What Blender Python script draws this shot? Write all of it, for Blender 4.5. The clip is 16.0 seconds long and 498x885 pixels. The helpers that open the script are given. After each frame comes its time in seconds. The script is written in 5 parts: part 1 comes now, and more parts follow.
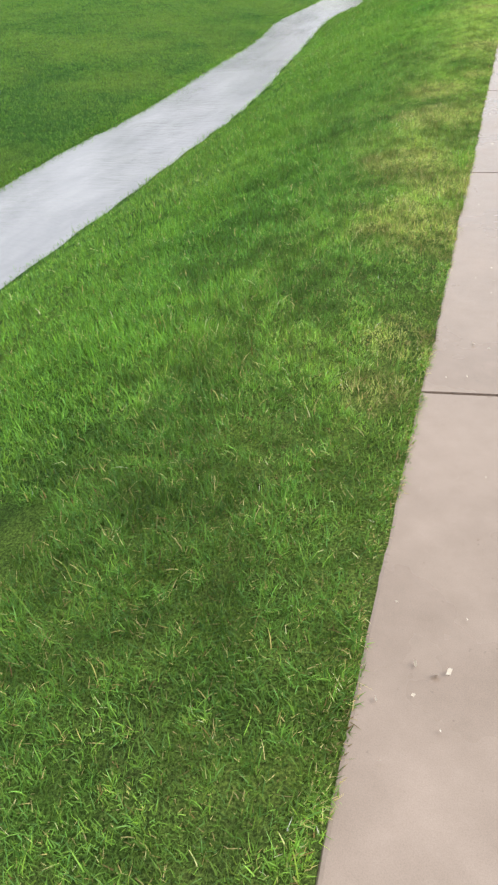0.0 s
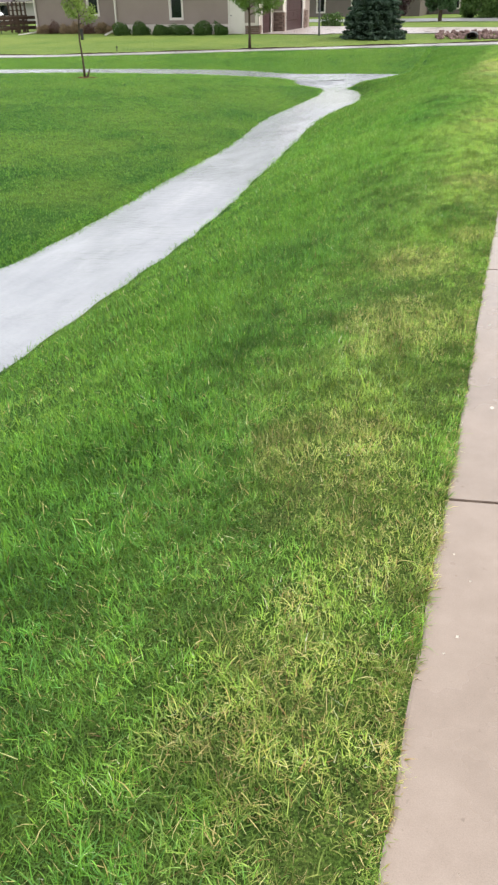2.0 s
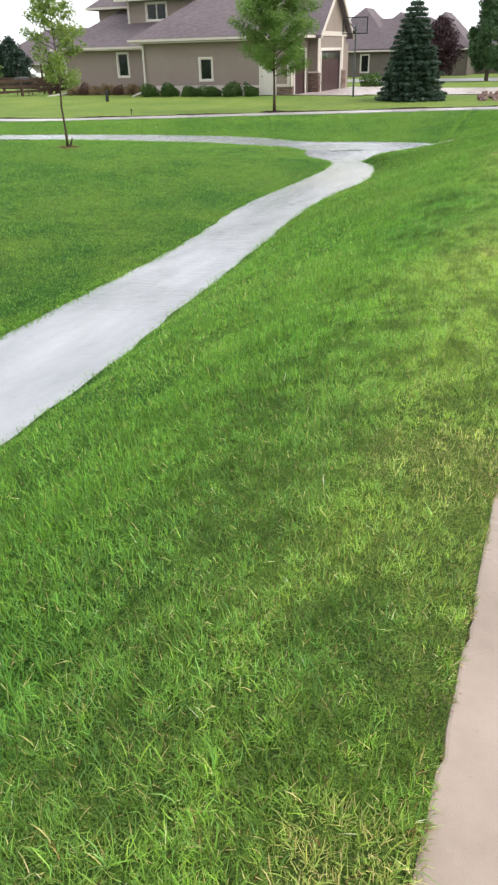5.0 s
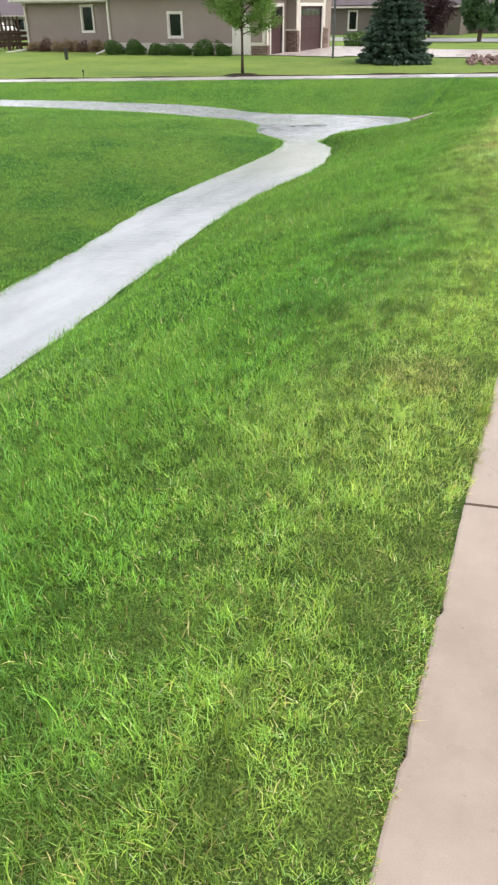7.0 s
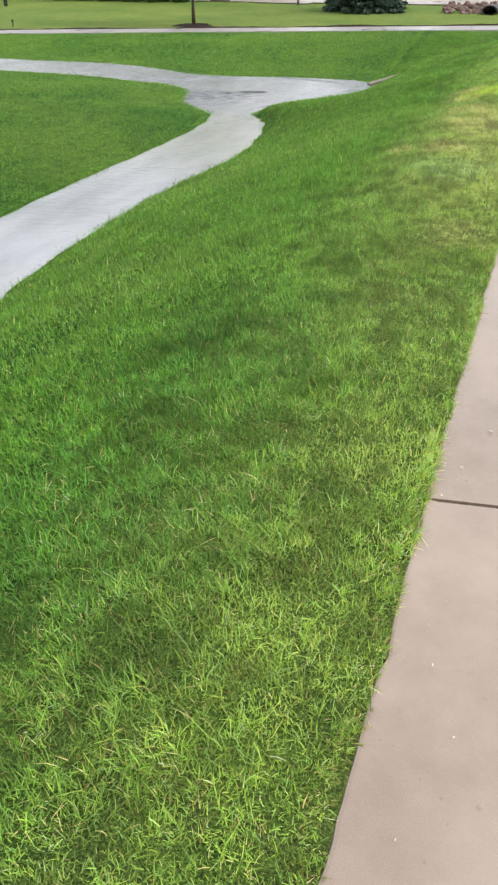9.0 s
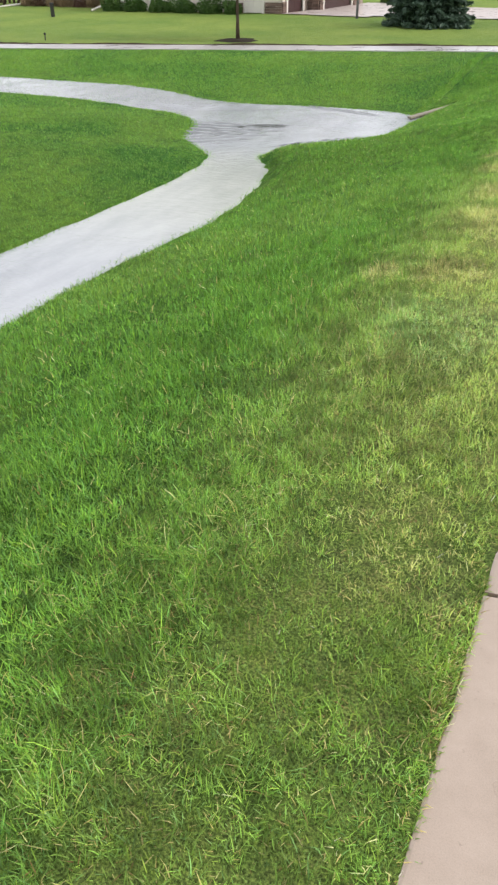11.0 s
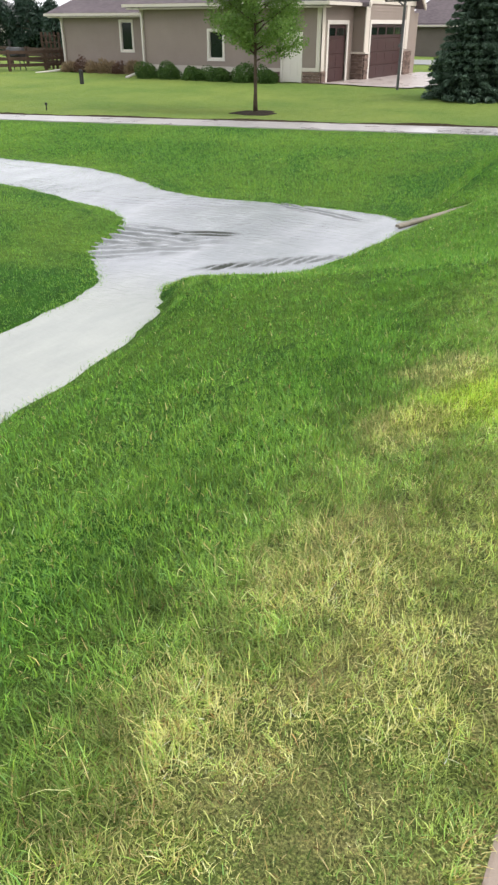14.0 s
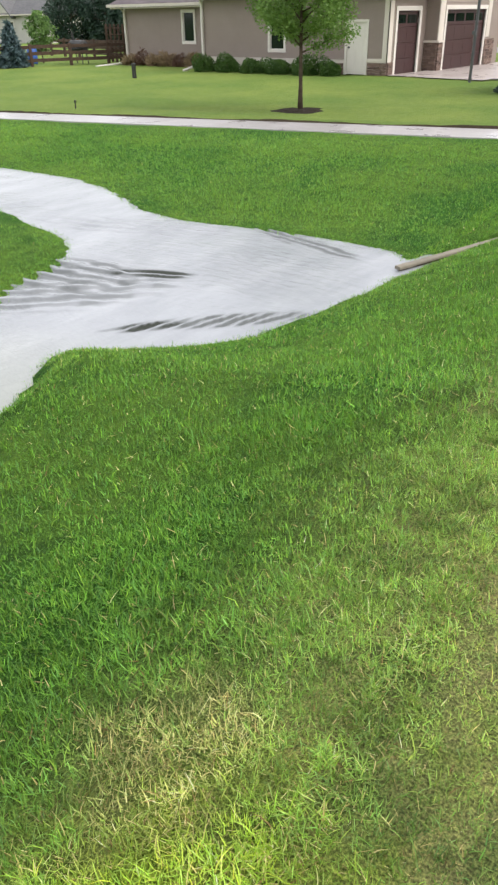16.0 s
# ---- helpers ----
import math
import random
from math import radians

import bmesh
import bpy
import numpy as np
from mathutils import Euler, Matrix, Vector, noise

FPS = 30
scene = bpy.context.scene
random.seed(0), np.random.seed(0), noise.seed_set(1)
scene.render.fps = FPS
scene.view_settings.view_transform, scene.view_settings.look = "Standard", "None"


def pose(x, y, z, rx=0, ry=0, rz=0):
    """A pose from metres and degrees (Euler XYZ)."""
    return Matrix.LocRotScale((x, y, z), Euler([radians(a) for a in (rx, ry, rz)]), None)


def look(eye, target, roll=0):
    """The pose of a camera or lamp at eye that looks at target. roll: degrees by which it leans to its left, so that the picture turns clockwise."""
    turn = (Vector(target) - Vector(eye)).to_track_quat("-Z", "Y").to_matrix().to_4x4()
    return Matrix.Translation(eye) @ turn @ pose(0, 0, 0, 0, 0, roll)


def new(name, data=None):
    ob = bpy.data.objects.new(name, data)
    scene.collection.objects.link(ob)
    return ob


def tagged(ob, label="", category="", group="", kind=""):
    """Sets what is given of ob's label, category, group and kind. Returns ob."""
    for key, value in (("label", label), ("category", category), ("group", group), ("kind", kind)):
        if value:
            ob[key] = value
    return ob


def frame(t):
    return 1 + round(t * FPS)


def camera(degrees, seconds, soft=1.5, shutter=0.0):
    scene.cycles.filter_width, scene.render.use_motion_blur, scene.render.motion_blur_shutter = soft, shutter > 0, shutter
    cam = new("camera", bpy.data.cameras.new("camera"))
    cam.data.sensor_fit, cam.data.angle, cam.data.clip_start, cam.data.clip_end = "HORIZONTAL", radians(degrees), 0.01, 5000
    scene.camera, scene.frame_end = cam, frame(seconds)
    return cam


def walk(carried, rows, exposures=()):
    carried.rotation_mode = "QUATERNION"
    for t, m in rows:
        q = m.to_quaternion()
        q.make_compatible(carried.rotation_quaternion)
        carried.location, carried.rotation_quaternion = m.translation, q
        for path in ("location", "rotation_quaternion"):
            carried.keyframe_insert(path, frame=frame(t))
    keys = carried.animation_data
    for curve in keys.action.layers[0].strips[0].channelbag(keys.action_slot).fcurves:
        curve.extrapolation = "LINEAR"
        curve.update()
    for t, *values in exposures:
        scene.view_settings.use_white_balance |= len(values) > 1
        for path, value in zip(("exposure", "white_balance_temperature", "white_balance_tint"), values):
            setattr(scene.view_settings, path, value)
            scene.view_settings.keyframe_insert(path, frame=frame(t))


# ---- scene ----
cam = camera(38.0, 16.0, 2.5)
PATH = [
    (0, (0.101, -2.218, 1.378), (-0.41, -0.702, 0.176), -2.3),
    (0.5, (0.08, -1.533, 1.373), (-0.444, 0.011, 0.215), -3.1),
    (0.8, (0.07, -1.124, 1.374), (-0.458, 0.437, 0.24), -1.7),
    (0.9, (0.067, -0.987, 1.374), (-0.459, 0.573, 0.238), -1.8),
    (1, (0.063, -0.849, 1.374), (-0.453, 0.725, 0.253), -1.5),
    (1.5, (0.03, -0.162, 1.377), (-0.525, 1.423, 0.29), -1.5),
    (2, (0.027, 0.524, 1.381), (-0.533, 2.128, 0.325), -1.1),
    (2.5, (0.025, 1.22, 1.388), (-0.579, 2.842, 0.385), -1.0),
    (3, (0.038, 1.93, 1.395), (-0.564, 3.578, 0.435), -1.1),
    (3.5, (0.034, 2.628, 1.385), (-0.579, 4.287, 0.452), -1.1),
    (3.8, (0.04, 3.06, 1.385), (-0.58, 4.722, 0.461), -1.2),
    (4, (0.044, 3.344, 1.384), (-0.588, 4.999, 0.457), -1.3),
    (4.5, (0.049, 4.015, 1.375), (-0.616, 5.653, 0.44), -1.2),
    (5, (0.058, 4.696, 1.372), (-0.637, 6.316, 0.427), -1.4),
    (5.2, (0.064, 4.973, 1.373), (-0.638, 6.589, 0.427), -1.4),
    (7.5, (0.104, 8.3, 1.402), (-0.529, 9.869, 0.335), -0.3),
    (8, (0.134, 8.97, 1.402), (-0.468, 10.527, 0.301), -0.5),
    (8.5, (0.149, 9.651, 1.402), (-0.436, 11.2, 0.28), -0.4),
    (9, (0.119, 10.379, 1.405), (-0.473, 11.92, 0.276), -0.4),
    (9.5, (0.098, 11.091, 1.407), (-0.52, 12.624, 0.281), -0.3),
    (10, (0.08, 11.79, 1.409), (-0.566, 13.311, 0.282), -0.3),
    (12.3, (0.038, 14.979, 1.434), (-0.83, 16.444, 0.386), -0.6),
    (12.5, (0.042, 15.254, 1.436), (-0.842, 16.723, 0.407), -0.6),
    (13, (0.065, 15.929, 1.44), (-0.832, 17.404, 0.431), -0.3),
    (13.5, (0.076, 16.586, 1.436), (-0.82, 18.068, 0.436), -0.1),
    (14, (0.03, 17.235, 1.43), (-0.873, 18.714, 0.431), -0.0),
    (14.5, (0.008, 17.908, 1.42), (-0.922, 19.363, 0.411), -0.1),
    (15, (-0.026, 18.591, 1.419), (-1.003, 20.017, 0.411), -0.3),
    (15.5, (-0.031, 19.262, 1.41), (-1.065, 20.64, 0.394), -0.8),
    (16, (-0.014, 19.931, 1.404), (-1.085, 21.28, 0.387), -1.0),
]
EXPOSURES = [(0, 0.13), (1, 0.2), (2.2, 0.32), (3.5, 0.17), (4.2, 0.18), (5.0, 0.3), (7.5, 0.4), (8.2, 0.17), (9, 0.15), (9.7, 0.24), (12.5, 0.25), (16, 0.28)]
walk(cam, [(t, look(eye, target, roll)) for t, eye, target, roll in PATH], EXPOSURES)

# ---- light ----
world = bpy.data.worlds.new("overcast_sky")
world.use_nodes = True
scene.world = world
wn = world.node_tree
sky = wn.nodes.new("ShaderNodeTexSky")
sky.sky_type, sky.sun_disc = "NISHITA", False
sky.sun_elevation, sky.sun_rotation = radians(50), radians(75)
sky.dust_density, sky.air_density = 6.0, 1.2
cloud = wn.nodes.new("ShaderNodeMix")
cloud.data_type = "RGBA"
cloud.inputs[0].default_value = 0.85
cloud.inputs[7].default_value = (8.3, 8.4, 8.7, 1)
wn.links.new(sky.outputs[0], cloud.inputs[6])
wn.links.new(cloud.outputs[2], wn.nodes["Background"].inputs[0])
wn.nodes["Background"].inputs[1].default_value = 0.15
sun_data = bpy.data.lights.new("sun", "SUN")
sun_data.energy, sun_data.angle, sun_data.color = 2.0, radians(35), (1.0, 0.97, 0.92)
sun = new("sun", sun_data)
sun.matrix_world = look((20, 8, 22), (0, 0, 0))


# ---- materials ----
def base_mat(name, rough=0.7, spec=0.4, metal=0.0):
    m = bpy.data.materials.new(name)
    m.use_nodes = True
    p = m.node_tree.nodes["Principled BSDF"]
    p.inputs["Roughness"].default_value = rough
    p.inputs["Specular IOR Level"].default_value = spec
    p.inputs["Metallic"].default_value = metal
    return m, m.node_tree, p


def add_noise(n, scale, detail=4.0, rough=0.6, vec=None):
    t = n.nodes.new("ShaderNodeTexNoise")
    t.inputs["Scale"].default_value, t.inputs["Detail"].default_value, t.inputs["Roughness"].default_value = scale, detail, rough
    if vec is None:
        g = n.nodes.new("ShaderNodeNewGeometry")
        vec = g.outputs["Position"]
    n.links.new(vec, t.inputs["Vector"])
    return t.outputs["Fac"]


def ramp(n, fac, stops):
    r = n.nodes.new("ShaderNodeValToRGB")
    while len(r.color_ramp.elements) < len(stops):
        r.color_ramp.elements.new(0.5)
    for e, (at, col) in zip(r.color_ramp.elements, stops):
        e.position, e.color = at, (*col, 1)
    n.links.new(fac, r.inputs[0])
    return r.outputs[0]


def mixc(n, fac, a, b, mode="MIX"):
    m = n.nodes.new("ShaderNodeMix")
    m.data_type, m.blend_type = "RGBA", mode
    for sock, v in ((m.inputs[0], fac), (m.inputs[6], a), (m.inputs[7], b)):
        if isinstance(v, bpy.types.NodeSocket):
            n.links.new(v, sock)
        elif isinstance(v, tuple):
            sock.default_value = (*v, 1)
        else:
            sock.default_value = v
    return m.outputs[2]


def add_bump(n, p, height, strength, distance=0.02):
    b = n.nodes.new("ShaderNodeBump")
    b.inputs["Strength"].default_value, b.inputs["Distance"].default_value = strength, distance
    n.links.new(height, b.inputs["Height"])
    n.links.new(b.outputs[0], p.inputs["Normal"])
    return b


def simple(name, lo, hi, scale=3.0, fine=40.0, rough=0.7, spec=0.4, bump=0.2, dist=0.01, metal=0.0):
    """A surface mottled between two colours at two scales, with fine relief."""
    m, n, p = base_mat(name, rough, spec, metal)
    big = add_noise(n, scale)
    small = add_noise(n, fine)
    c = mixc(n, 0.35, ramp(n, big, [(0.3, lo), (0.7, hi)]), ramp(n, small, [(0.3, lo), (0.7, hi)]))
    n.links.new(c, p.inputs["Base Color"])
    if bump:
        add_bump(n, p, small, bump, dist)
    return m


def vary(m, amount=0.25, island=False):
    """Lets pieces differ: by object, or by loose island of one mesh."""
    n = m.node_tree
    p = n.nodes["Principled BSDF"]
    src = p.inputs["Base Color"].links[0].from_socket
    if island:
        o = n.nodes.new("ShaderNodeNewGeometry").outputs["Random Per Island"]
    else:
        o = n.nodes.new("ShaderNodeObjectInfo").outputs["Random"]
    v = n.nodes.new("ShaderNodeMapRange")
    v.inputs["To Min"].default_value, v.inputs["To Max"].default_value = 1 - amount, 1 + amount
    n.links.new(o, v.inputs["Value"])
    h = n.nodes.new("ShaderNodeHueSaturation")
    n.links.new(v.outputs[0], h.inputs["Value"])
    n.links.new(src, h.inputs["Color"])
    n.links.new(h.outputs[0], p.inputs["Base Color"])
    return m


def turf_colour(n, lush, pale, dry):
    """Lawn colour: lush and pale patches of metre size, with straw-coloured wear beside the pavement."""
    g = n.nodes.new("ShaderNodeNewGeometry").outputs["Position"]
    patch = add_noise(n, 0.55, 3.0, 0.55, g)
    spot = add_noise(n, 3.4, 6.0, 0.72, g)
    sep = n.nodes.new("ShaderNodeSeparateXYZ")
    n.links.new(g, sep.inputs[0])
    near = n.nodes.new("ShaderNodeMapRange")
    near.interpolation_type = "SMOOTHSTEP"
    near.inputs["From Min"].default_value, near.inputs["From Max"].default_value = -1.65, -0.4
    n.links.new(sep.outputs[0], near.inputs["Value"])
    past = n.nodes.new("ShaderNodeMapRange")
    past.inputs["From Min"].default_value, past.inputs["From Max"].default_value = 24.0, 30.0
    past.inputs["To Min"].default_value, past.inputs["To Max"].default_value = 1.0, 0.0
    n.links.new(sep.outputs[1], past.inputs["Value"])
    along = n.nodes.new("ShaderNodeMapRange")
    along.inputs["From Min"].default_value, along.inputs["From Max"].default_value = 12.5, 19.0
    along.inputs["To Min"].default_value, along.inputs["To Max"].default_value = 0.46, 1.75
    n.links.new(sep.outputs[1], along.inputs["Value"])
    def mul(a, b):
        q = n.nodes.new("ShaderNodeMath")
        q.operation = "MULTIPLY"
        for s, v in zip(q.inputs, (a, b)):
            if isinstance(v, bpy.types.NodeSocket):
                n.links.new(v, s)
            else:
                s.default_value = v
        return q.outputs[0]
    worn = mul(mul(near.outputs[0], past.outputs[0]), along.outputs[0])
    c = ramp(n, patch, [(0.4, lush), (0.6, pale)])
    c = mixc(n, mul(worn, 0.6), c, pale)
    straw = n.nodes.new("ShaderNodeMapRange")
    straw.inputs["From Min"].default_value, straw.inputs["From Max"].default_value = 0.42, 0.74
    straw.inputs["To Min"].default_value = 0.3
    n.links.new(spot, straw.inputs["Value"])
    c = mixc(n, mul(mul(worn, straw.outputs[0]), 0.7), c, dry)
    # one patch of young lime-green grass near the end of the walk
    away = n.nodes.new("ShaderNodeVectorMath")
    away.operation = "DISTANCE"
    away.inputs[1].default_value = (-0.62, 20.3, -0.03)
    n.links.new(g, away.inputs[0])
    ragged = n.nodes.new("ShaderNodeMath")
    ragged.operation = "MULTIPLY_ADD"
    ragged.inputs[1].default_value = 0.9
    n.links.new(add_noise(n, 2.2, 4.0, 0.65, g), ragged.inputs[0])
    n.links.new(away.outputs["Value"], ragged.inputs[2])
    lime = n.nodes.new("ShaderNodeMapRange")
    lime.interpolation_type = "SMOOTHSTEP"
    lime.inputs["From Min"].default_value, lime.inputs["From Max"].default_value = 0.5, 1.1
    lime.inputs["To Min"].default_value, lime.inputs["To Max"].default_value = 0.75, 0.0
    n.links.new(ragged.outputs[0], lime.inputs["Value"])
    c = mixc(n, lime.outputs[0], c, tuple(a * b for a, b in zip(pale, (1.75, 1.35, 0.7))))
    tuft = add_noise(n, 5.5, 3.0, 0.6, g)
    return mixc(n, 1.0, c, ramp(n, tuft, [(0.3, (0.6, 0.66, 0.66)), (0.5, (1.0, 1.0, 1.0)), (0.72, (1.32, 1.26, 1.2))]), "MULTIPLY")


def blade_material(name):
    """Grass whose colour is given blade by blade: green, blue-green, straw or brown."""
    m, n, p = base_mat(name, 0.45, 0.22)
    c = n.nodes.new("ShaderNodeAttribute")
    c.attribute_name = "blade"
    n.links.new(c.outputs["Color"], p.inputs["Base Color"])
    t = n.nodes.new("ShaderNodeBsdfTranslucent")
    n.links.new(c.outputs["Color"], t.inputs["Color"])
    mix = n.nodes.new("ShaderNodeMixShader")
    mix.inputs[0].default_value = 0.36
    n.links.new(p.outputs[0], mix.inputs[1])
    n.links.new(t.outputs[0], mix.inputs[2])
    n.links.new(mix.outputs[0], n.nodes["Material Output"].inputs["Surface"])
    return m


def leaf_material(name, lo, hi, trans=0.3):
    m, n, p = base_mat(name, 0.5, 0.35)
    r = n.nodes.new("ShaderNodeNewGeometry").outputs["Random Per Island"]
    big = add_noise(n, 2.2)
    c = mixc(n, 0.5, ramp(n, r, [(0.0, lo), (1.0, hi)]), ramp(n, big, [(0.3, lo), (0.7, hi)]))
    n.links.new(c, p.inputs["Base Color"])
    t = n.nodes.new("ShaderNodeBsdfTranslucent")
    n.links.new(c, t.inputs["Color"])
    mix = n.nodes.new("ShaderNodeMixShader")
    mix.inputs[0].default_value = trans
    n.links.new(p.outputs[0], mix.inputs[1])
    n.links.new(t.outputs[0], mix.inputs[2])
    n.links.new(mix.outputs[0], n.nodes["Material Output"].inputs["Surface"])
    return m


M_BLADE = blade_material("grass_blade")


def ground_material():
    m, n, p = base_mat("turf_ground", 0.9, 0.15)
    c = turf_colour(n, (0.055, 0.17, 0.018), (0.14, 0.26, 0.034), (0.46, 0.41, 0.18))
    g = n.nodes.new("ShaderNodeNewGeometry").outputs["Position"]
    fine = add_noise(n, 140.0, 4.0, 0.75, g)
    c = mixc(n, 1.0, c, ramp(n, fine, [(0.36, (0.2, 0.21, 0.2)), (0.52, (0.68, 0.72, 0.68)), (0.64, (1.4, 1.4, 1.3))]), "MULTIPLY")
    # the mown lawns beyond the footpath are yellower
    sep = n.nodes.new("ShaderNodeSeparateXYZ")
    n.links.new(g, sep.inputs[0])
    far = n.nodes.new("ShaderNodeMapRange")
    far.inputs["From Min"].default_value, far.inputs["From Max"].default_value = 33.9, 34.5
    q = n.nodes.new("ShaderNodeMath")
    q.operation = "MULTIPLY_ADD"
    q.inputs[1].default_value, q.inputs[2].default_value = -0.095, 0.0
    n.links.new(sep.outputs[0], q.inputs[0])
    s = n.nodes.new("ShaderNodeMath")
    n.links.new(sep.outputs[1], s.inputs[0])
    n.links.new(q.outputs[0], s.inputs[1])
    n.links.new(s.outputs[0], far.inputs["Value"])
    mow = add_noise(n, 0.35, 4.0, 0.6, g)
    yard = ramp(n, mow, [(0.36, (0.145, 0.23, 0.048)), (0.64, (0.21, 0.28, 0.062))])
    yard = mixc(n, 0.6, yard, mixc(n, 1.0, yard, ramp(n, add_noise(n, 6.0, 6.0, 0.7, g), [(0.3, (0.6, 0.65, 0.6)), (0.7, (1.25, 1.2, 1.2))]), "MULTIPLY"))
    c = mixc(n, far.outputs[0], c, yard)
    n.links.new(c, p.inputs["Base Color"])
    add_bump(n, p, fine, 0.9, 0.04)
    return m


def concrete_colour(n, lo, hi):
    """Colour of worn concrete: broad damp blotches, mottling and fine grain. Gives the blotches too."""
    big = add_noise(n, 1.3, 5.0, 0.6)
    mid = add_noise(n, 8.0, 6.0, 0.7)
    fine = add_noise(n, 320.0, 3.0, 0.7)
    c = mixc(n, 0.45, ramp(n, big, [(0.36, lo), (0.62, hi)]), ramp(n, mid, [(0.3, lo), (0.7, hi)]))
    c = mixc(n, 1.0, c, ramp(n, fine, [(0.28, (0.84, 0.84, 0.84)), (0.6, (1.04, 1.04, 1.04))]), "MULTIPLY")
    pit = ramp(n, add_noise(n, 46.0, 2.0, 0.5), [(0.7, (1, 1, 1)), (0.78, (0.72, 0.7, 0.68))])
    return mixc(n, 1.0, c, pit, "MULTIPLY"), big, fine


def concrete_material(name, lo, hi, rough, wet=0.0):
    m, n, p = base_mat(name, rough, 0.5)
    c, big, fine = concrete_colour(n, lo, hi)
    n.links.new(c, p.inputs["Base Color"])
    r = n.nodes.new("ShaderNodeMapRange")
    r.inputs["From Min"].default_value, r.inputs["From Max"].default_value = 0.35, 0.65
    r.inputs["To Min"].default_value, r.inputs["To Max"].default_value = rough - 0.14, rough + 0.16
    n.links.new(big, r.inputs["Value"])
    n.links.new(r.outputs[0], p.inputs["Roughness"])
    # a film of rain water
    p.inputs["Coat Weight"].default_value, p.inputs["Coat Roughness"].default_value, p.inputs["Coat IOR"].default_value = wet, 0.16, 1.4
    add_bump(n, p, fine, 0.3, 0.002)
    return m


M_GROUND = ground_material()
M_CONC = vary(concrete_material("damp_concrete", (0.235, 0.18, 0.138), (0.355, 0.28, 0.228), 0.3, 0.6), 0.06)
M_PATH = vary(concrete_material("pale_concrete", (0.36, 0.335, 0.335), (0.46, 0.43, 0.43), 0.36, 0.5), 0.06)
M_DRIVE = concrete_material("drive_concrete", (0.36, 0.3, 0.27), (0.48, 0.42, 0.4), 0.36)
M_CURB = concrete_material("old_concrete", (0.15, 0.13, 0.1), (0.29, 0.255, 0.2), 0.85)
M_ROAD = simple("asphalt", (0.2, 0.2, 0.2), (0.3, 0.3, 0.3), 0.5, 60, 0.5, 0.5)
M_SOIL = simple("dark_soil", (0.045, 0.034, 0.022), (0.09, 0.068, 0.045), 4, 60, 0.9, 0.2, 0.6, 0.02)
M_SIDING = simple("taupe_siding", (0.25, 0.2, 0.172), (0.3, 0.243, 0.21), 0.8, 25, 0.6, 0.3, 0.1)
M_TRIM = simple("cream_trim", (0.56, 0.5, 0.44), (0.64, 0.58, 0.52), 1.0, 30, 0.5, 0.4, 0.05)
M_WHITE = simple("off_white_paint", (0.62, 0.57, 0.52), (0.7, 0.66, 0.61), 1.0, 30, 0.45, 0.4, 0.05)
M_GARAGE = simple("maroon_door_paint", (0.045, 0.02, 0.021), (0.064, 0.029, 0.03), 1.0, 30, 0.4, 0.45, 0.05)
M_DARK = simple("dark_metal", (0.012, 0.012, 0.012), (0.03, 0.03, 0.03), 4, 50, 0.45, 0.5, 0.05)
M_GREYM = simple("grey_metal", (0.1, 0.1, 0.11), (0.16, 0.16, 0.17), 4, 50, 0.4, 0.5, 0.05, metal=0.6)
M_STONE = vary(simple("brown_veneer_stone", (0.09, 0.06, 0.05), (0.24, 0.17, 0.14), 5, 40, 0.85, 0.25, 0.6, 0.02), 0.35)
M_BARK = simple("bark", (0.05, 0.035, 0.025), (0.12, 0.09, 0.065), 6, 60, 0.9, 0.2, 0.8, 0.01)
M_MULCH = simple("red_brown_mulch", (0.07, 0.03, 0.018), (0.17, 0.08, 0.05), 9, 60, 0.95, 0.1, 1.0, 0.03)
M_MULCH2 = simple("dark_mulch", (0.018, 0.015, 0.011), (0.05, 0.038, 0.028), 9, 60, 0.95, 0.1, 1.0, 0.03)
M_WOOD = simple("weathered_wood", (0.04, 0.026, 0.02), (0.1, 0.062, 0.043), 3, 50, 0.8, 0.25, 0.3, 0.01)
M_SHRUB = leaf_material("shrub_leaf", (0.022, 0.07, 0.012), (0.11, 0.2, 0.04))
M_MAPLE = leaf_material("street_tree_leaf", (0.085, 0.18, 0.035), (0.25, 0.38, 0.09), 0.42)
M_YOUNG = leaf_material("young_tree_leaf", (0.12, 0.22, 0.036), (0.36, 0.45, 0.11), 0.45)
M_SPRUCE = leaf_material("spruce_needles", (0.02, 0.045, 0.028), (0.105, 0.165, 0.108), 0.12)
M_BLUESPR = leaf_material("blue_spruce_needles", (0.04, 0.07, 0.075), (0.11, 0.17, 0.18), 0.1)
M_PINE = leaf_material("pine_needles", (0.012, 0.03, 0.02), (0.035, 0.07, 0.045), 0.1)
M_PURPLE = leaf_material("purple_leaf", (0.03, 0.014, 0.017), (0.075, 0.034, 0.04), 0.25)
M_BROAD = leaf_material("broad_leaf", (0.07, 0.15, 0.035), (0.2, 0.32, 0.09), 0.35)
M_FIR = leaf_material("far_conifer_leaf", (0.035, 0.085, 0.035), (0.11, 0.19, 0.08), 0.3)
M_TANGRASS = leaf_material("tan_ornamental_grass", (0.2, 0.14, 0.08), (0.42, 0.32, 0.2), 0.3)
M_BERBERIS = leaf_material("reddish_shrub_leaf", (0.07, 0.03, 0.025), (0.2, 0.12, 0.08), 0.3)


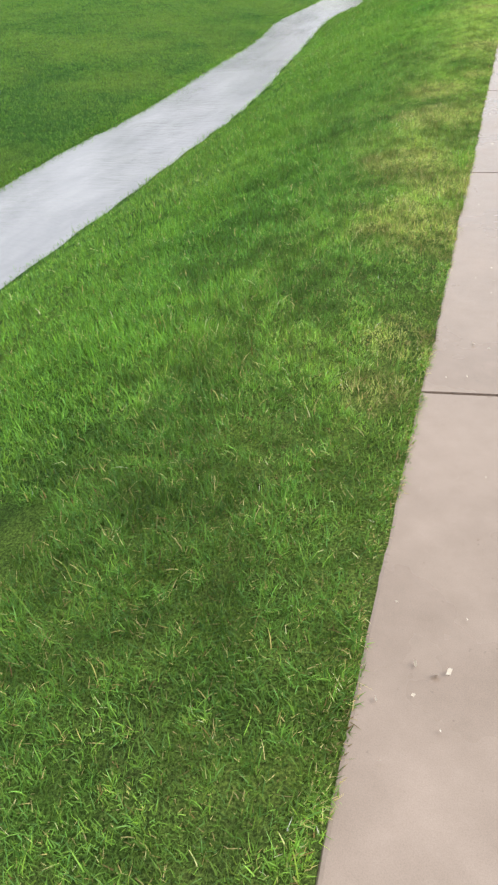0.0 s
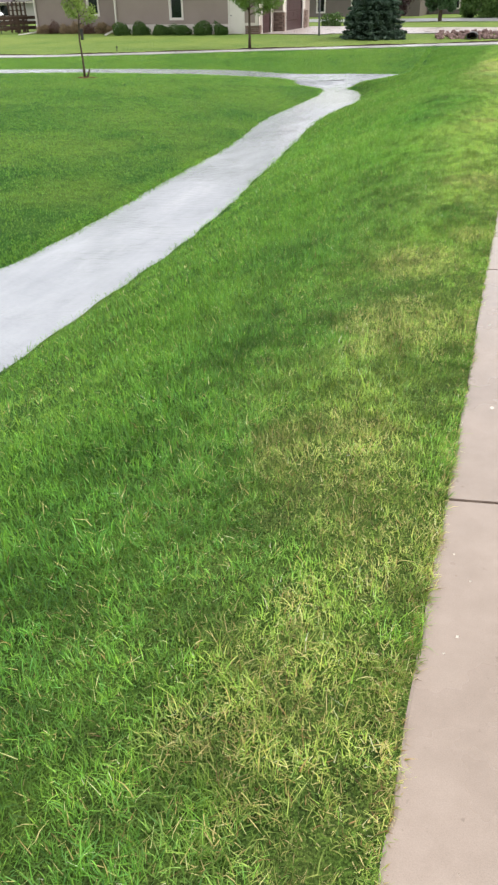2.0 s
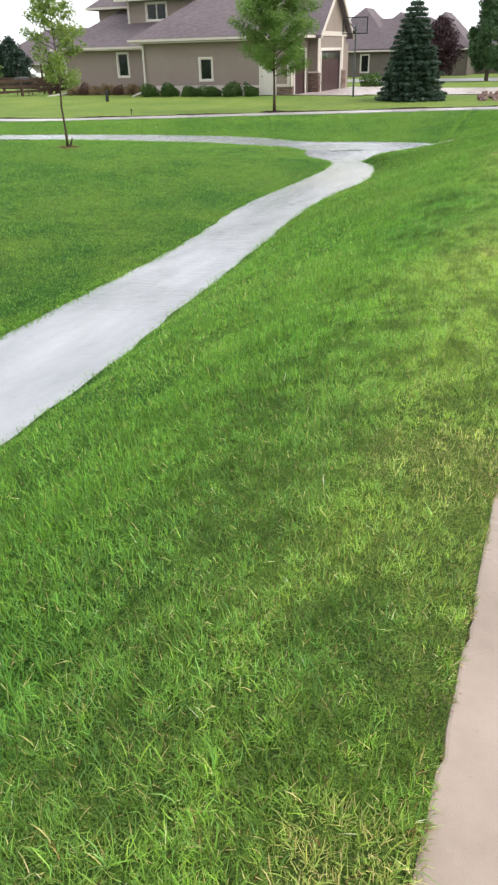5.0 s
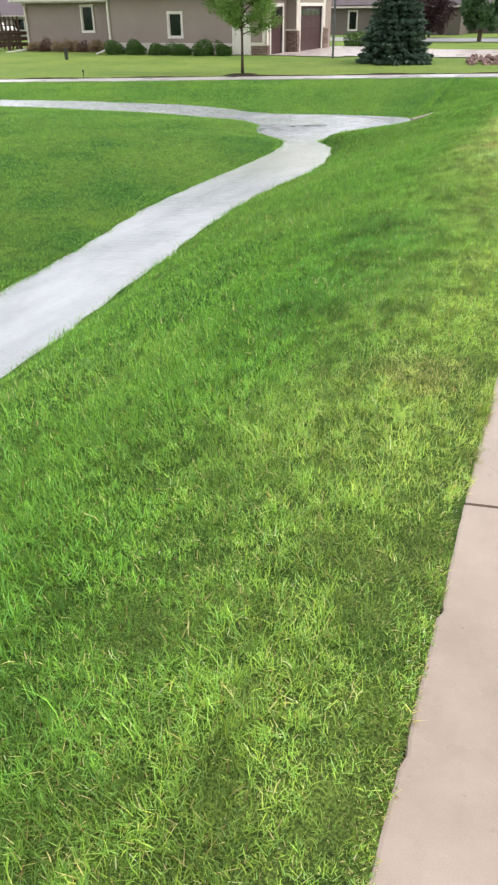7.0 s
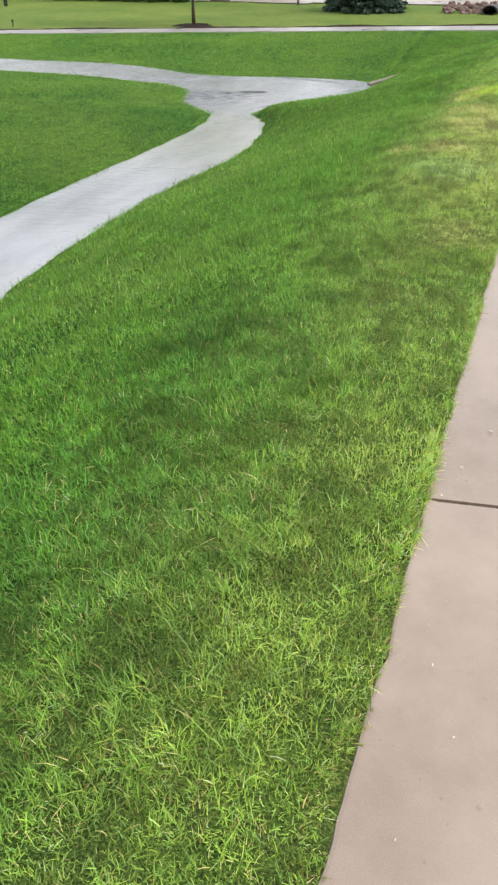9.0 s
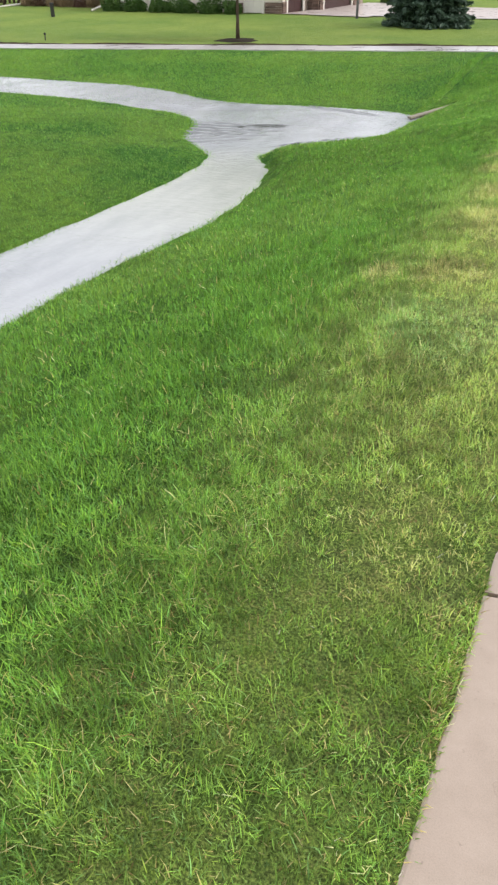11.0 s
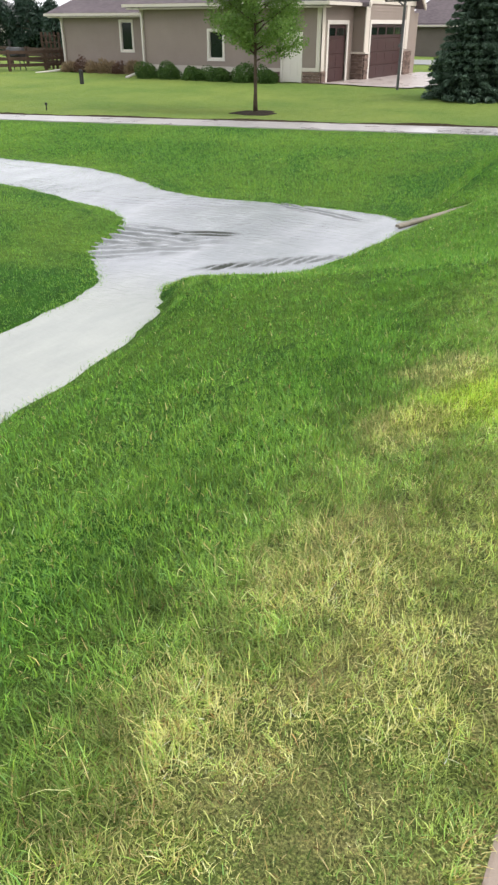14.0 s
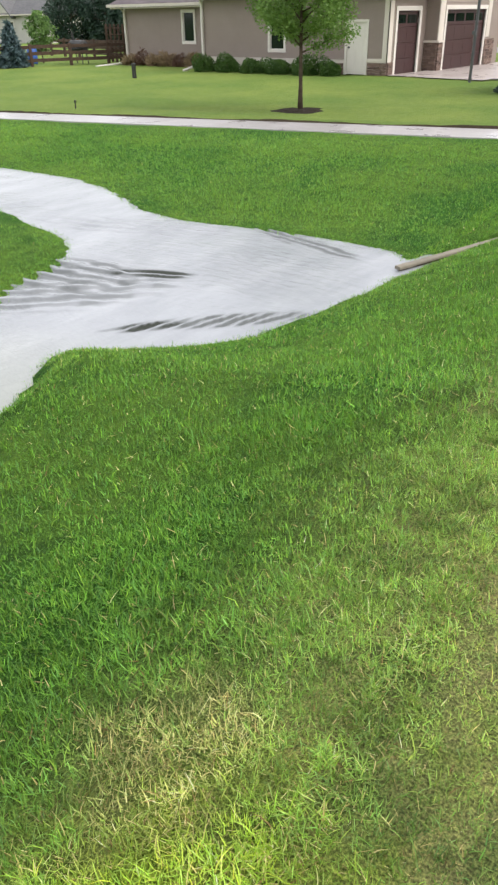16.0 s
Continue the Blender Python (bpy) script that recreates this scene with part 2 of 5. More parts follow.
def roof_material(name, lo, hi):
    m, n, p = base_mat(name, 0.85, 0.25)
    g = n.nodes.new("ShaderNodeNewGeometry").outputs["Position"]
    b = n.nodes.new("ShaderNodeTexNoise")
    b.inputs["Scale"].default_value = 1.0
    mp = n.nodes.new("ShaderNodeMapping")
    mp.inputs["Scale"].default_value = (3.2, 3.2, 11.0)
    n.links.new(g, mp.inputs["Vector"])
    n.links.new(mp.outputs[0], b.inputs["Vector"])
    c = mixc(n, 0.5, ramp(n, b.outputs["Fac"], [(0.35, lo), (0.65, hi)]), ramp(n, add_noise(n, 0.4), [(0.3, lo), (0.7, hi)]))
    n.links.new(c, p.inputs["Base Color"])
    add_bump(n, p, b.outputs["Fac"], 0.4, 0.02)
    return m


M_ROOF = roof_material("mauve_shingles", (0.105, 0.085, 0.095), (0.17, 0.14, 0.15))
M_ROOF2 = roof_material("grey_shingles", (0.1, 0.1, 0.105), (0.17, 0.165, 0.17))


def pane_material():
    m, n, p = base_mat("dark_window_glass", 0.08, 0.35)
    c = ramp(n, add_noise(n, 1.5), [(0.3, (0.004, 0.007, 0.006)), (0.7, (0.009, 0.014, 0.012))])
    n.links.new(c, p.inputs["Base Color"])
    return m


M_PANE = pane_material()


def water_material():
    m, n, p = base_mat("silty_flood_water", 0.15, 0.5)
    g = n.nodes.new("ShaderNodeNewGeometry").outputs["Position"]
    p.inputs["IOR"].default_value = 1.33
    # silt drawn out in streaks along the flow, warmer in the near channel
    streak = n.nodes.new("ShaderNodeMapping")
    streak.inputs["Scale"].default_value = (1.6, 0.5, 1.0)
    n.links.new(g, streak.inputs["Vector"])
    silt = add_noise(n, 1.0, 6.0, 0.66, streak.outputs[0])
    cool = ramp(n, silt, [(0.32, (0.26, 0.272, 0.295)), (0.68, (0.37, 0.382, 0.405))])
    warm = ramp(n, silt, [(0.32, (0.285, 0.3, 0.282)), (0.68, (0.38, 0.39, 0.36))])
    near = n.nodes.new("ShaderNodeAttribute")
    near.attribute_name = "near_channel"
    c = mixc(n, near.outputs["Fac"], cool, warm)
    # weak reflection on the standing waves where the currents meet, painted as dark colour
    slope_dark = n.nodes.new("ShaderNodeAttribute")
    slope_dark.attribute_name = "slope_dark"
    c = mixc(n, slope_dark.outputs["Fac"], c, (0.03, 0.034, 0.026))
    n.links.new(c, p.inputs["Base Color"])
    flow = n.nodes.new("ShaderNodeMapping")
    flow.inputs["Scale"].default_value = (5.0, 13.0, 1.0)
    flow.inputs["Rotation"].default_value = (0, 0, radians(-25))
    n.links.new(g, flow.inputs["Vector"])
    ripple = add_noise(n, 1.0, 4.0, 0.6, flow.outputs[0])
    calm = n.nodes.new("ShaderNodeMapRange")
    calm.inputs["From Min"].default_value, calm.inputs["From Max"].default_value = 0.45, 0.7
    calm.inputs["To Min"].default_value, calm.inputs["To Max"].default_value = 0.25, 1.0
    n.links.new(add_noise(n, 0.6, 3.0, 0.55, g), calm.inputs["Value"])
    t = n.nodes.new("ShaderNodeMath")
    t.operation = "MULTIPLY"
    n.links.new(ripple, t.inputs[0])
    n.links.new(calm.outputs[0], t.inputs[1])
    add_bump(n, p, t.outputs[0], 0.6, 0.05)
    return m


M_WATER = water_material()


# ---- mesh tools ----
class Build:
    """Collects vertices and faces of one mesh."""

    def __init__(self):
        self.v, self.f = [], []

    def face(self, *pts):
        k = len(self.v)
        self.v += [tuple(p) for p in pts]
        self.f.append(tuple(range(k, k + len(pts))))

    def box(self, x0, x1, y0, y1, z0, z1, cut=0.0):
        """A box, its top edges chamfered by cut."""
        k = len(self.v)
        rings = [(z0, 0.0), (z1 - cut, 0.0), (z1, cut)] if cut else [(z0, 0.0), (z1, 0.0)]
        for z, c in rings:
            self.v += [(x0 + c, y0 + c, z), (x1 - c, y0 + c, z), (x1 - c, y1 - c, z), (x0 + c, y1 - c, z)]
        self.f.append((k + 3, k + 2, k + 1, k))
        for r in range(len(rings) - 1):
            a = k + 4 * r
            for i in range(4):
                j = (i + 1) % 4
                self.f.append((a + i, a + j, a + 4 + j, a + 4 + i))
        e = k + 4 * (len(rings) - 1)
        self.f.append((e, e + 1, e + 2, e + 3))
        return self

    def slab(self, pts, thick):
        """A plate of the outline pts, thick metres deep below it."""
        k, n = len(self.v), len(pts)
        self.v += [tuple(p) for p in pts] + [(p[0], p[1], p[2] - thick) for p in pts]
        self.f.append(tuple(range(k, k + n)))
        self.f.append(tuple(range(k + 2 * n - 1, k + n - 1, -1)))
        for i in range(n):
            j = (i + 1) % n
            self.f.append((k + i, k + n + i, k + n + j, k + j))
        return self

    def tube(self, pts, radii, n=8):
        """A tapered round bar along pts."""
        k = len(self.v)
        pts = [Vector(p) for p in pts]
        for i, (p, r) in enumerate(zip(pts, radii)):
            d = (pts[min(i + 1, len(pts) - 1)] - pts[max(i - 1, 0)]).normalized()
            a = d.orthogonal().normalized()
            b = d.cross(a)
            self.v += [tuple(p + r * (math.cos(w) * a + math.sin(w) * b)) for w in (2 * math.pi * q / n for q in range(n))]
        for i in range(len(pts) - 1):
            for q in range(n):
                s = (q + 1) % n
                self.f.append((k + i * n + q, k + i * n + s, k + (i + 1) * n + s, k + (i + 1) * n + q))
        self.f.append(tuple(range(k + n - 1, k - 1, -1)))
        e = k + (len(pts) - 1) * n
        self.f.append(tuple(range(e, e + n)))
        return self

    def mesh(self, name, m, smooth=False):
        me = bpy.data.meshes.new(name)
        me.from_pydata(self.v, [], self.f)
        me.materials.append(m)
        if smooth:
            me.polygons.foreach_set("use_smooth", [True] * len(me.polygons))
        me.update()
        return me


def part(name, b, m, parent=None, label="", smooth=False):
    """Links a Build (or a ready mesh) as one object, under a thing if one is given."""
    me = b.mesh(name, m, smooth) if isinstance(b, Build) else b
    ob = new(name, me)
    if parent is not None:
        ob.parent = parent
        ob.matrix_parent_inverse = parent.matrix_basis.inverted()
    if label:
        ob["label"] = label
    return ob


def thing(name, at, label, category, group="", kind=""):
    ob = new(name)
    ob.location = at
    ob.empty_display_size = 0.2
    ob.matrix_basis = Matrix.Translation(at)
    return tagged(ob, label, category, group, kind)


def quad_mesh(name, corners, m):
    """One mesh of many loose quads: corners is an array (n, 4, 3)."""
    n = len(corners)
    me = bpy.data.meshes.new(name)
    me.vertices.add(4 * n)
    me.vertices.foreach_set("co", np.ascontiguousarray(corners, dtype=np.float32).ravel())
    me.loops.add(4 * n)
    me.loops.foreach_set("vertex_index", np.arange(4 * n, dtype=np.int32))
    me.polygons.add(n)
    me.polygons.foreach_set("loop_start", np.arange(0, 4 * n, 4, dtype=np.int32))
    me.materials.append(m)
    me.update(calc_edges=True)
    return me


def leaf_quads(centres, sizes, rng, flat=0.0, long=1.6, aim=None):
    """Pointed leaves: a rhombus round each centre, turned at random (flat: how level they lie)."""
    n = len(centres)
    a = rng.normal(size=(n, 3)) if aim is None else aim + 0.45 * rng.normal(size=(n, 3))
    a[:, 2] *= 1 - flat
    a /= np.linalg.norm(a, axis=1)[:, None] + 1e-9
    b = np.cross(a, rng.normal(size=(n, 3)))
    b /= np.linalg.norm(b, axis=1)[:, None] + 1e-9
    s = sizes[:, None]
    return np.stack([centres - a * s * long / 2, centres + b * s / 2, centres + a * s * long / 2, centres - b * s / 2], axis=1)


# ---- the lie of the land ----
WATER_Z = -1.0
SHORE = np.array([(-3.5, -60), (-3.4, 2), (-3.2, 6), (-3.3, 9), (-3.5, 12), (-3.8, 14.5), (-3.97, 16.5), (-3.95, 18.5), (-3.8, 20.2), (-3.86, 21.3), (-4.04, 22.25), (-4.22, 22.7),
                  (-4.47, 23.0), (-4.64, 23.15), (-4.62, 23.35), (-4.3, 23.62), (-3.85, 24.1), (-3.6, 24.6), (-3.4, 25.8), (-3.35, 26.6), (-3.3, 27.1), (-3.7, 27.6), (-4.6, 27.7),
                  (-5.7, 27.5), (-7.0, 27.3), (-8.0, 27.45), (-9.0, 28.0), (-10.7, 28.5), (-12.5, 28.4), (-15.0, 28.3), (-19.0, 27.5),
                  (-30, 25.5), (-60, 21), (-60, 19.3), (-30, 23.6), (-19, 25.8), (-15, 26.4), (-12.2, 26.4), (-10, 26.3), (-8.3, 25.9),
                  (-7.5, 25.75), (-6.7, 25.0), (-6.55, 24.2), (-6.1, 23.6), (-5.3, 22.95), (-5.1, 21.5), (-5.25, 19.5), (-5.25, 17), (-5.0, 15),
                  (-4.85, 12), (-4.75, 9), (-4.85, 4), (-5.2, -60)], dtype=float)


def rounded(p):
    """The outline with its corners cut twice."""
    for _ in range(2):
        q = np.roll(p, -1, axis=0)
        p = np.stack([0.75 * p + 0.25 * q, 0.25 * p + 0.75 * q], axis=1).reshape(-1, 2)
    return p


SHORE = rounded(SHORE)


def exact_distance(x, y):
    """Distance to the shoreline, negative in the water."""
    best = np.full(x.shape, 1e9)
    inside = np.zeros(x.shape, dtype=bool)
    for (ax, ay), (bx, by) in zip(SHORE, np.roll(SHORE, -1, axis=0)):
        ux, uy = bx - ax, by - ay
        w = np.clip(((x - ax) * ux + (y - ay) * uy) / (ux * ux + uy * uy), 0, 1)
        best = np.minimum(best, np.hypot(x - ax - w * ux, y - ay - w * uy))
        cross = (ay > y) != (by > y)
        inside ^= cross & (x < ux * (y - ay) / (uy if uy else 1e-9) + ax)
    return np.where(inside, -best, best)


LX, LY = np.arange(-26, 4.05, 0.1), np.arange(-7, 42.05, 0.1)
LD = exact_distance(*np.meshgrid(LX, LY, indexing="ij"))


def shore_distance(x, y):
    """The same, read from a fine table round the walk, with a slightly ragged edge."""
    u, v = (x + 26) / 0.1, (y + 7) / 0.1
    near = (u >= 0) & (u < len(LX) - 1.01) & (v >= 0) & (v < len(LY) - 1.01)
    out = np.empty(x.shape)
    if (~near).any():
        out[~near] = exact_distance(x[~near], y[~near])
    i, j = np.floor(u[near]).astype(int), np.floor(v[near]).astype(int)
    fu, fv = u[near] - i, v[near] - j
    out[near] = (LD[i, j] * (1 - fu) + LD[i + 1, j] * fu) * (1 - fv) + (LD[i, j + 1] * (1 - fu) + LD[i + 1, j + 1] * fu) * fv
    return out + 0.03 * np.sin(1.7 * x + 1.2 * y) + 0.012 * np.sin(7.3 * y - 4.1 * x)


def smooth01(v):
    v = np.clip(v, 0, 1)
    return v * v * (3 - 2 * v)


PATH_TURN = math.atan(0.095)


def past_path(x, y):
    """How far a place lies beyond the front edge of the footpath."""
    return (y - (34.0 + 0.095 * x)) * math.cos(PATH_TURN)


def path_z(x):
    """Height of the footpath, which falls gently towards the far channel."""
    return np.maximum(-0.424 + 0.023 * np.asarray(x, dtype=float), -0.9)


SILL = ((-3.5, 26.95), (-2.98, 28.6))


def sill_distance(x, y):
    """Distance to the line of the concrete sill."""
    (ax, ay), (bx, by) = SILL
    ux, uy = bx - ax, by - ay
    w = np.clip(((x - ax) * ux + (y - ay) * uy) / (ux * ux + uy * uy), 0, 1)
    return np.hypot(x - ax - w * ux, y - ay - w * uy)


def land(x, y):
    """Height of the turf."""
    x, y = np.asarray(x, dtype=float), np.asarray(y, dtype=float)
    d = shore_distance(x, y)
    dd = np.maximum(d, 0)
    q = past_path(x, y)
    high = path_z(x) - 0.01 - WATER_Z
    # near bank up to the pavement; beyond the mouth it runs on along the dry bed of the swale
    from_bed = np.where(y > 27.0, np.maximum(x + 3.4 - 0.06 * (y - 27.0), 0), dd)
    near = 1 - (1 - np.clip(from_bed / 3.4, 0, 1)) ** np.interp(y, [13, 19.5, 25, 26.6], [1.78, 1.08, 1.02, 1.4])
    # a lip of higher turf where the bank turns out to the spit
    near = near + 0.23 * np.exp(-(((y - 22.5) / 0.75) ** 2)) * smooth01(dd / 0.3) * np.exp(-dd / 0.9)
    fall = smooth01((y - 27.5) / 6.0)
    near = near * (1 - fall + high * fall)
    back = high * smooth01(dd / (dd + np.maximum(-q, 0) + 1e-6) * 0.9 + 0.05 * np.minimum(dd, 1)) * np.minimum(1, dd * 1.2)
    head = np.logaddexp(near / 0.03, back / 0.03) * 0.03 - 0.02
    isle = 0.36 * (1 - np.exp(-dd / 4.0))
    channel = np.interp(y, [-60, 21, 23, 26, 28], [-4.2, -4.2, -4.8, -5.2, -3.4])
    side = np.interp(x, [-60, -30, -15, -9, -6, -4], [20.2, 24.7, 27.5, 27.2, 26.2, 27.0])
    join = smooth01((y - 26.6) / 0.8)
    right = near * (1 - join) + np.maximum(head, 0) * join
    rise = np.where(x > channel, right, np.where(y > side, back, isle))
    z = WATER_Z + np.where(d > 0, 0.015 + rise, -0.35 * smooth01(-d / 0.8))
    # the plain strip beyond the footpath and the yards
    yard = np.interp(q, [0, 1.35, 4.8, 10, 15, 40, 120, 400], [-0.72, -0.72, -0.98, -0.95, -0.79, -0.82, -1.1, -1.5])
    w = smooth01((q - 1.3) / 3.5)
    yard = (path_z(x) - 0.03) * (1 - w) + yard * w
    near_path = smooth01((q + 0.25) / 0.3)
    z = z * (1 - near_path) + yard * near_path
    # level verge and bed under the pavement
    z = np.where((x > 0.012) & (x < 2.5) & (q < -0.3), np.minimum(z, -0.06), np.where((x > -1.2) & (x <= 0.012) & (q < -0.3), np.minimum(z, -0.002), z))
    # washed-out gap under the sill
    z = z - 0.15 * np.exp(-((sill_distance(x, y) / 0.12) ** 2))
    z = z + 0.012 * np.sin(x * 2.1 + 1.3 * np.sin(y * 0.9)) * np.sin(y * 1.7 + x) * (d > 0.3) * smooth01((-0.25 - x) / 0.6)
    return z


def lines(fine0, fine1, step, reach):
    """Grid lines: close between fine0 and fine1, wider and wider outside."""
    mid = list(np.arange(fine0, fine1 + step / 2, step))
    lo, hi, s = [], [], step
    a, b = fine0, fine1
    while a > -reach or b < reach:
        s *= 1.22
        a, b = a - s, b + s
        lo.append(a)
        hi.append(b)
    return np.array(lo[::-1] + mid + hi)


gx, gy = lines(-20, 3, 0.2, 1500), lines(-6, 38, 0.22, 1500)
gx = np.unique(np.concatenate([gx[np.abs(gx) > 0.05], [0.004, 0.022]]))
X, Y = np.meshgrid(gx, gy, indexing="ij")
Z = land(X, Y)
nx, ny = X.shape
idx = np.arange(nx * ny).reshape(nx, ny)
quads = np.stack([idx[:-1, :-1], idx[1:, :-1], idx[1:, 1:], idx[:-1, 1:]], axis=-1).reshape(-1, 4)
me = bpy.data.meshes.new("ground")
me.from_pydata(np.stack([X, Y, Z], axis=-1).reshape(-1, 3).tolist(), [], quads.tolist())
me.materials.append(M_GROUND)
me.polygons.foreach_set("use_smooth", [True] * len(me.polygons))
ground = tagged(new("ground", me), "mown green lawn sloping down into a flooded swale", "lawn", kind="structure")


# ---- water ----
# Trains of standing waves: centre, half length, half width, heading, wavelength, height, painted darkness
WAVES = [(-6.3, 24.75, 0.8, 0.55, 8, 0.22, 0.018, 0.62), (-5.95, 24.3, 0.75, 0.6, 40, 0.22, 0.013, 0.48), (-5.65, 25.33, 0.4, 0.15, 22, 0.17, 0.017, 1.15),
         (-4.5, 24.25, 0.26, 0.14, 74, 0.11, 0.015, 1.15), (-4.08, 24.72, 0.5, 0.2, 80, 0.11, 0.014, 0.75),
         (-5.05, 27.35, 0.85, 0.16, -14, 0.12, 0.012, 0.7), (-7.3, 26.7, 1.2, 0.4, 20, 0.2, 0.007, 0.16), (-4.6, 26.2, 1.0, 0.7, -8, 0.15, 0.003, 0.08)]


def water_sheet():
    wx = np.unique(np.concatenate([np.arange(-60, -7.9, 0.5), np.arange(-8, -3, 0.022), [-2.9]]))
    wy = np.unique(np.concatenate([np.arange(-60, 23, 0.5), np.arange(23, 28, 0.022), np.arange(28.2, 30.2, 0.5)]))
    x, y = np.meshgrid(wx, wy, indexing="ij")
    z = np.full(x.shape, WATER_Z)
    slope_dark = np.zeros(x.shape)
    for cx, cy, half, wide, heading, length, height, darkness in WAVES:
        a, lie = radians(heading), 1.0 if heading > 50 else math.tan(radians(heading))
        v = -(x - cx) * math.sin(a) + (y - cy) * math.cos(a)
        wander = patch_noise(x, y, 0.45, 41) + 0.7 * patch_noise(x, y, 0.16, 42)
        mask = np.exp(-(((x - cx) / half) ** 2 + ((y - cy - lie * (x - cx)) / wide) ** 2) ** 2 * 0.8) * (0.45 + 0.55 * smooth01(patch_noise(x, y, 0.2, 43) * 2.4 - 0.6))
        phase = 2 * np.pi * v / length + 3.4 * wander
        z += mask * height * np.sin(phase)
        # slopes facing the walk reflect little sky: painted here as dark stripes
        slope_dark = np.maximum(slope_dark, np.minimum(2.2 * mask, 1) * np.minimum(darkness * (0.08 + 0.92 * smooth01(0.25 + 0.95 * np.cos(phase + 0.4))), 1))
    index = np.arange(x.size).reshape(x.shape)
    keep = (shore_distance(x, y) < 0.9).ravel()
    quads = np.stack([index[:-1, :-1], index[1:, :-1], index[1:, 1:], index[:-1, 1:]], axis=-1).reshape(-1, 4)
    quads = quads[keep[quads].any(axis=1)]
    used, flat = np.unique(quads, return_inverse=True)
    me = bpy.data.meshes.new("water")
    me.from_pydata(np.stack([x, y, z], axis=-1).reshape(-1, 3)[used].tolist(), [], flat.reshape(-1, 4).tolist())
    me.attributes.new("slope_dark", "FLOAT", "POINT").data.foreach_set("value", slope_dark.ravel()[used].astype(np.float32))
    warm = smooth01((y - 18.0) / 3.0) * smooth01((24.3 - y + 0.35 * (x + 4.5)) / 2.0) * (x > -6.5)
    me.attributes.new("near_channel", "FLOAT", "POINT").data.foreach_set("value", warm.ravel()[used].astype(np.float32))
    me.materials.append(M_WATER)
    me.polygons.foreach_set("use_smooth", [True] * len(me.polygons))
    tagged(new("water", me), "pale silty flood water running through the grass swale", "water", kind="structure")


def patch_noise(x, y, scale, seed):
    """Smooth value noise on a lattice, 0 to 1."""
    r = np.random.RandomState(seed).rand(64, 64)
    u, v = x / scale + 500, y / scale + 500
    i, j = np.floor(u).astype(int), np.floor(v).astype(int)
    fu, fv = smooth01(u - i), smooth01(v - j)
    a, b, c, d = r[i % 64, j % 64], r[(i + 1) % 64, j % 64], r[i % 64, (j + 1) % 64], r[(i + 1) % 64, (j + 1) % 64]
    return (a * (1 - fu) + b * fu) * (1 - fv) + (c * (1 - fu) + d * fu) * fv


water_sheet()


# ---- grass blades ----
# Patches that set the turf apart: place, reach, and how dry, lush or lime-green they are
PATCHES = [(-0.12, 0.32, 0.12, "dry"), (-0.16, -0.1, 0.1, "dry"), (-1.2, 1.5, 0.6, "lush"), (-0.6, -0.9, 0.7, "lush"),
           (-0.45, 0.9, 0.4, "lush"), (-0.41, 2.62, 0.25, "dry"), (-0.1, 2.2, 0.25, "dry"), (-0.46, 3.17, 0.4, "pale"), (-0.94, 2.23, 0.6, "lush"),
           (-0.8, 4.0, 0.45, "lush"), (-0.55, 4.35, 0.3, "lush"), (-0.7, 5.38, 0.24, "pale"), (-0.13, 5.52, 0.13, "dry"), (-0.41, 4.92, 0.25, "dry"), (-0.32, 6.08, 0.2, "lush"), (-1.24, 5.4, 0.5, "lush"),
           (-0.15, 7.2, 0.25, "dry"), (-0.29, 10.58, 0.17, "dry"), (-0.49, 11.6, 0.5, "pale"), (-0.3, 10.2, 0.6, "pale"),
           (-1.0, 11.8, 0.6, "lush"), (-0.35, 13.5, 0.45, "pale"), (-1.0, 13.0, 0.6, "lush"), (-1.0, 17.0, 0.12, "dry"),
           (-0.62, 17.05, 0.2, "dry"), (-0.45, 16.3, 0.3, "silver"), (-0.58, 18.9, 0.3, "dry"), (-0.3, 18.55, 0.28, "dry"), (-0.48, 18.05, 0.35, "dry"),
           (-0.25, 18.1, 0.2, "lush"), (-0.74, 20.0, 0.16, "lime"), (-0.56, 20.35, 0.26, "lime"), (-0.87, 20.67, 0.2, "dry"), (-0.82, 19.95, 0.2, "dry"),
           (-0.3, 20.5, 0.3, "lush"), (-0.2, 1.55, 0.3, "dry"), (-0.3, 3.9, 0.3, "dry"), (-0.2, 12.4, 0.3, "pale"), (-0.25, 14.8, 0.2, "dry")]


def turf_state(x, y):
    """How dry, lush, lime-green and silvery the turf is at a place."""
    near = smooth01((x + 1.5) / 1.2) * (y < 30)
    ragged = 0.7 * patch_noise(x, y, 0.16, 61) + 0.5 * patch_noise(x, y, 0.06, 62)
    late = smooth01((y - 13) / 4) * (1 - 0.6 * smooth01((y - 19.0) / 0.8))
    deep = smooth01((-x - 0.3) / 0.4) * (1 - smooth01((-x - 1.2) / 0.6)) * np.interp(y, [-2, 1.0, 3.5, 7.5, 9.0, 12, 13, 17], [0.6, 0.6, 0.95, 0.95, 0.3, 0.4, 0.65, 0.5])
    state = {"dry": near * (0.12 + 0.36 * late), "lush": np.maximum(0.5 * (1 - near), 0.85 * deep), "lime": np.zeros(x.shape), "pale": near * (0.2 + 0.75 * late), "silver": np.zeros(x.shape)}
    for px, py, r, kind in PATCHES:
        away = np.hypot(x - px, (y - py) * 0.8) / r
        state[kind] = np.maximum(state[kind], smooth01(1.75 - away - 0.9 * (ragged - 0.35)))
    state["pale"] = np.maximum(state["pale"], smooth01((patch_noise(x, y, 1.1, 63) - 0.45) * 2.5) * (0.35 + 0.3 * near))
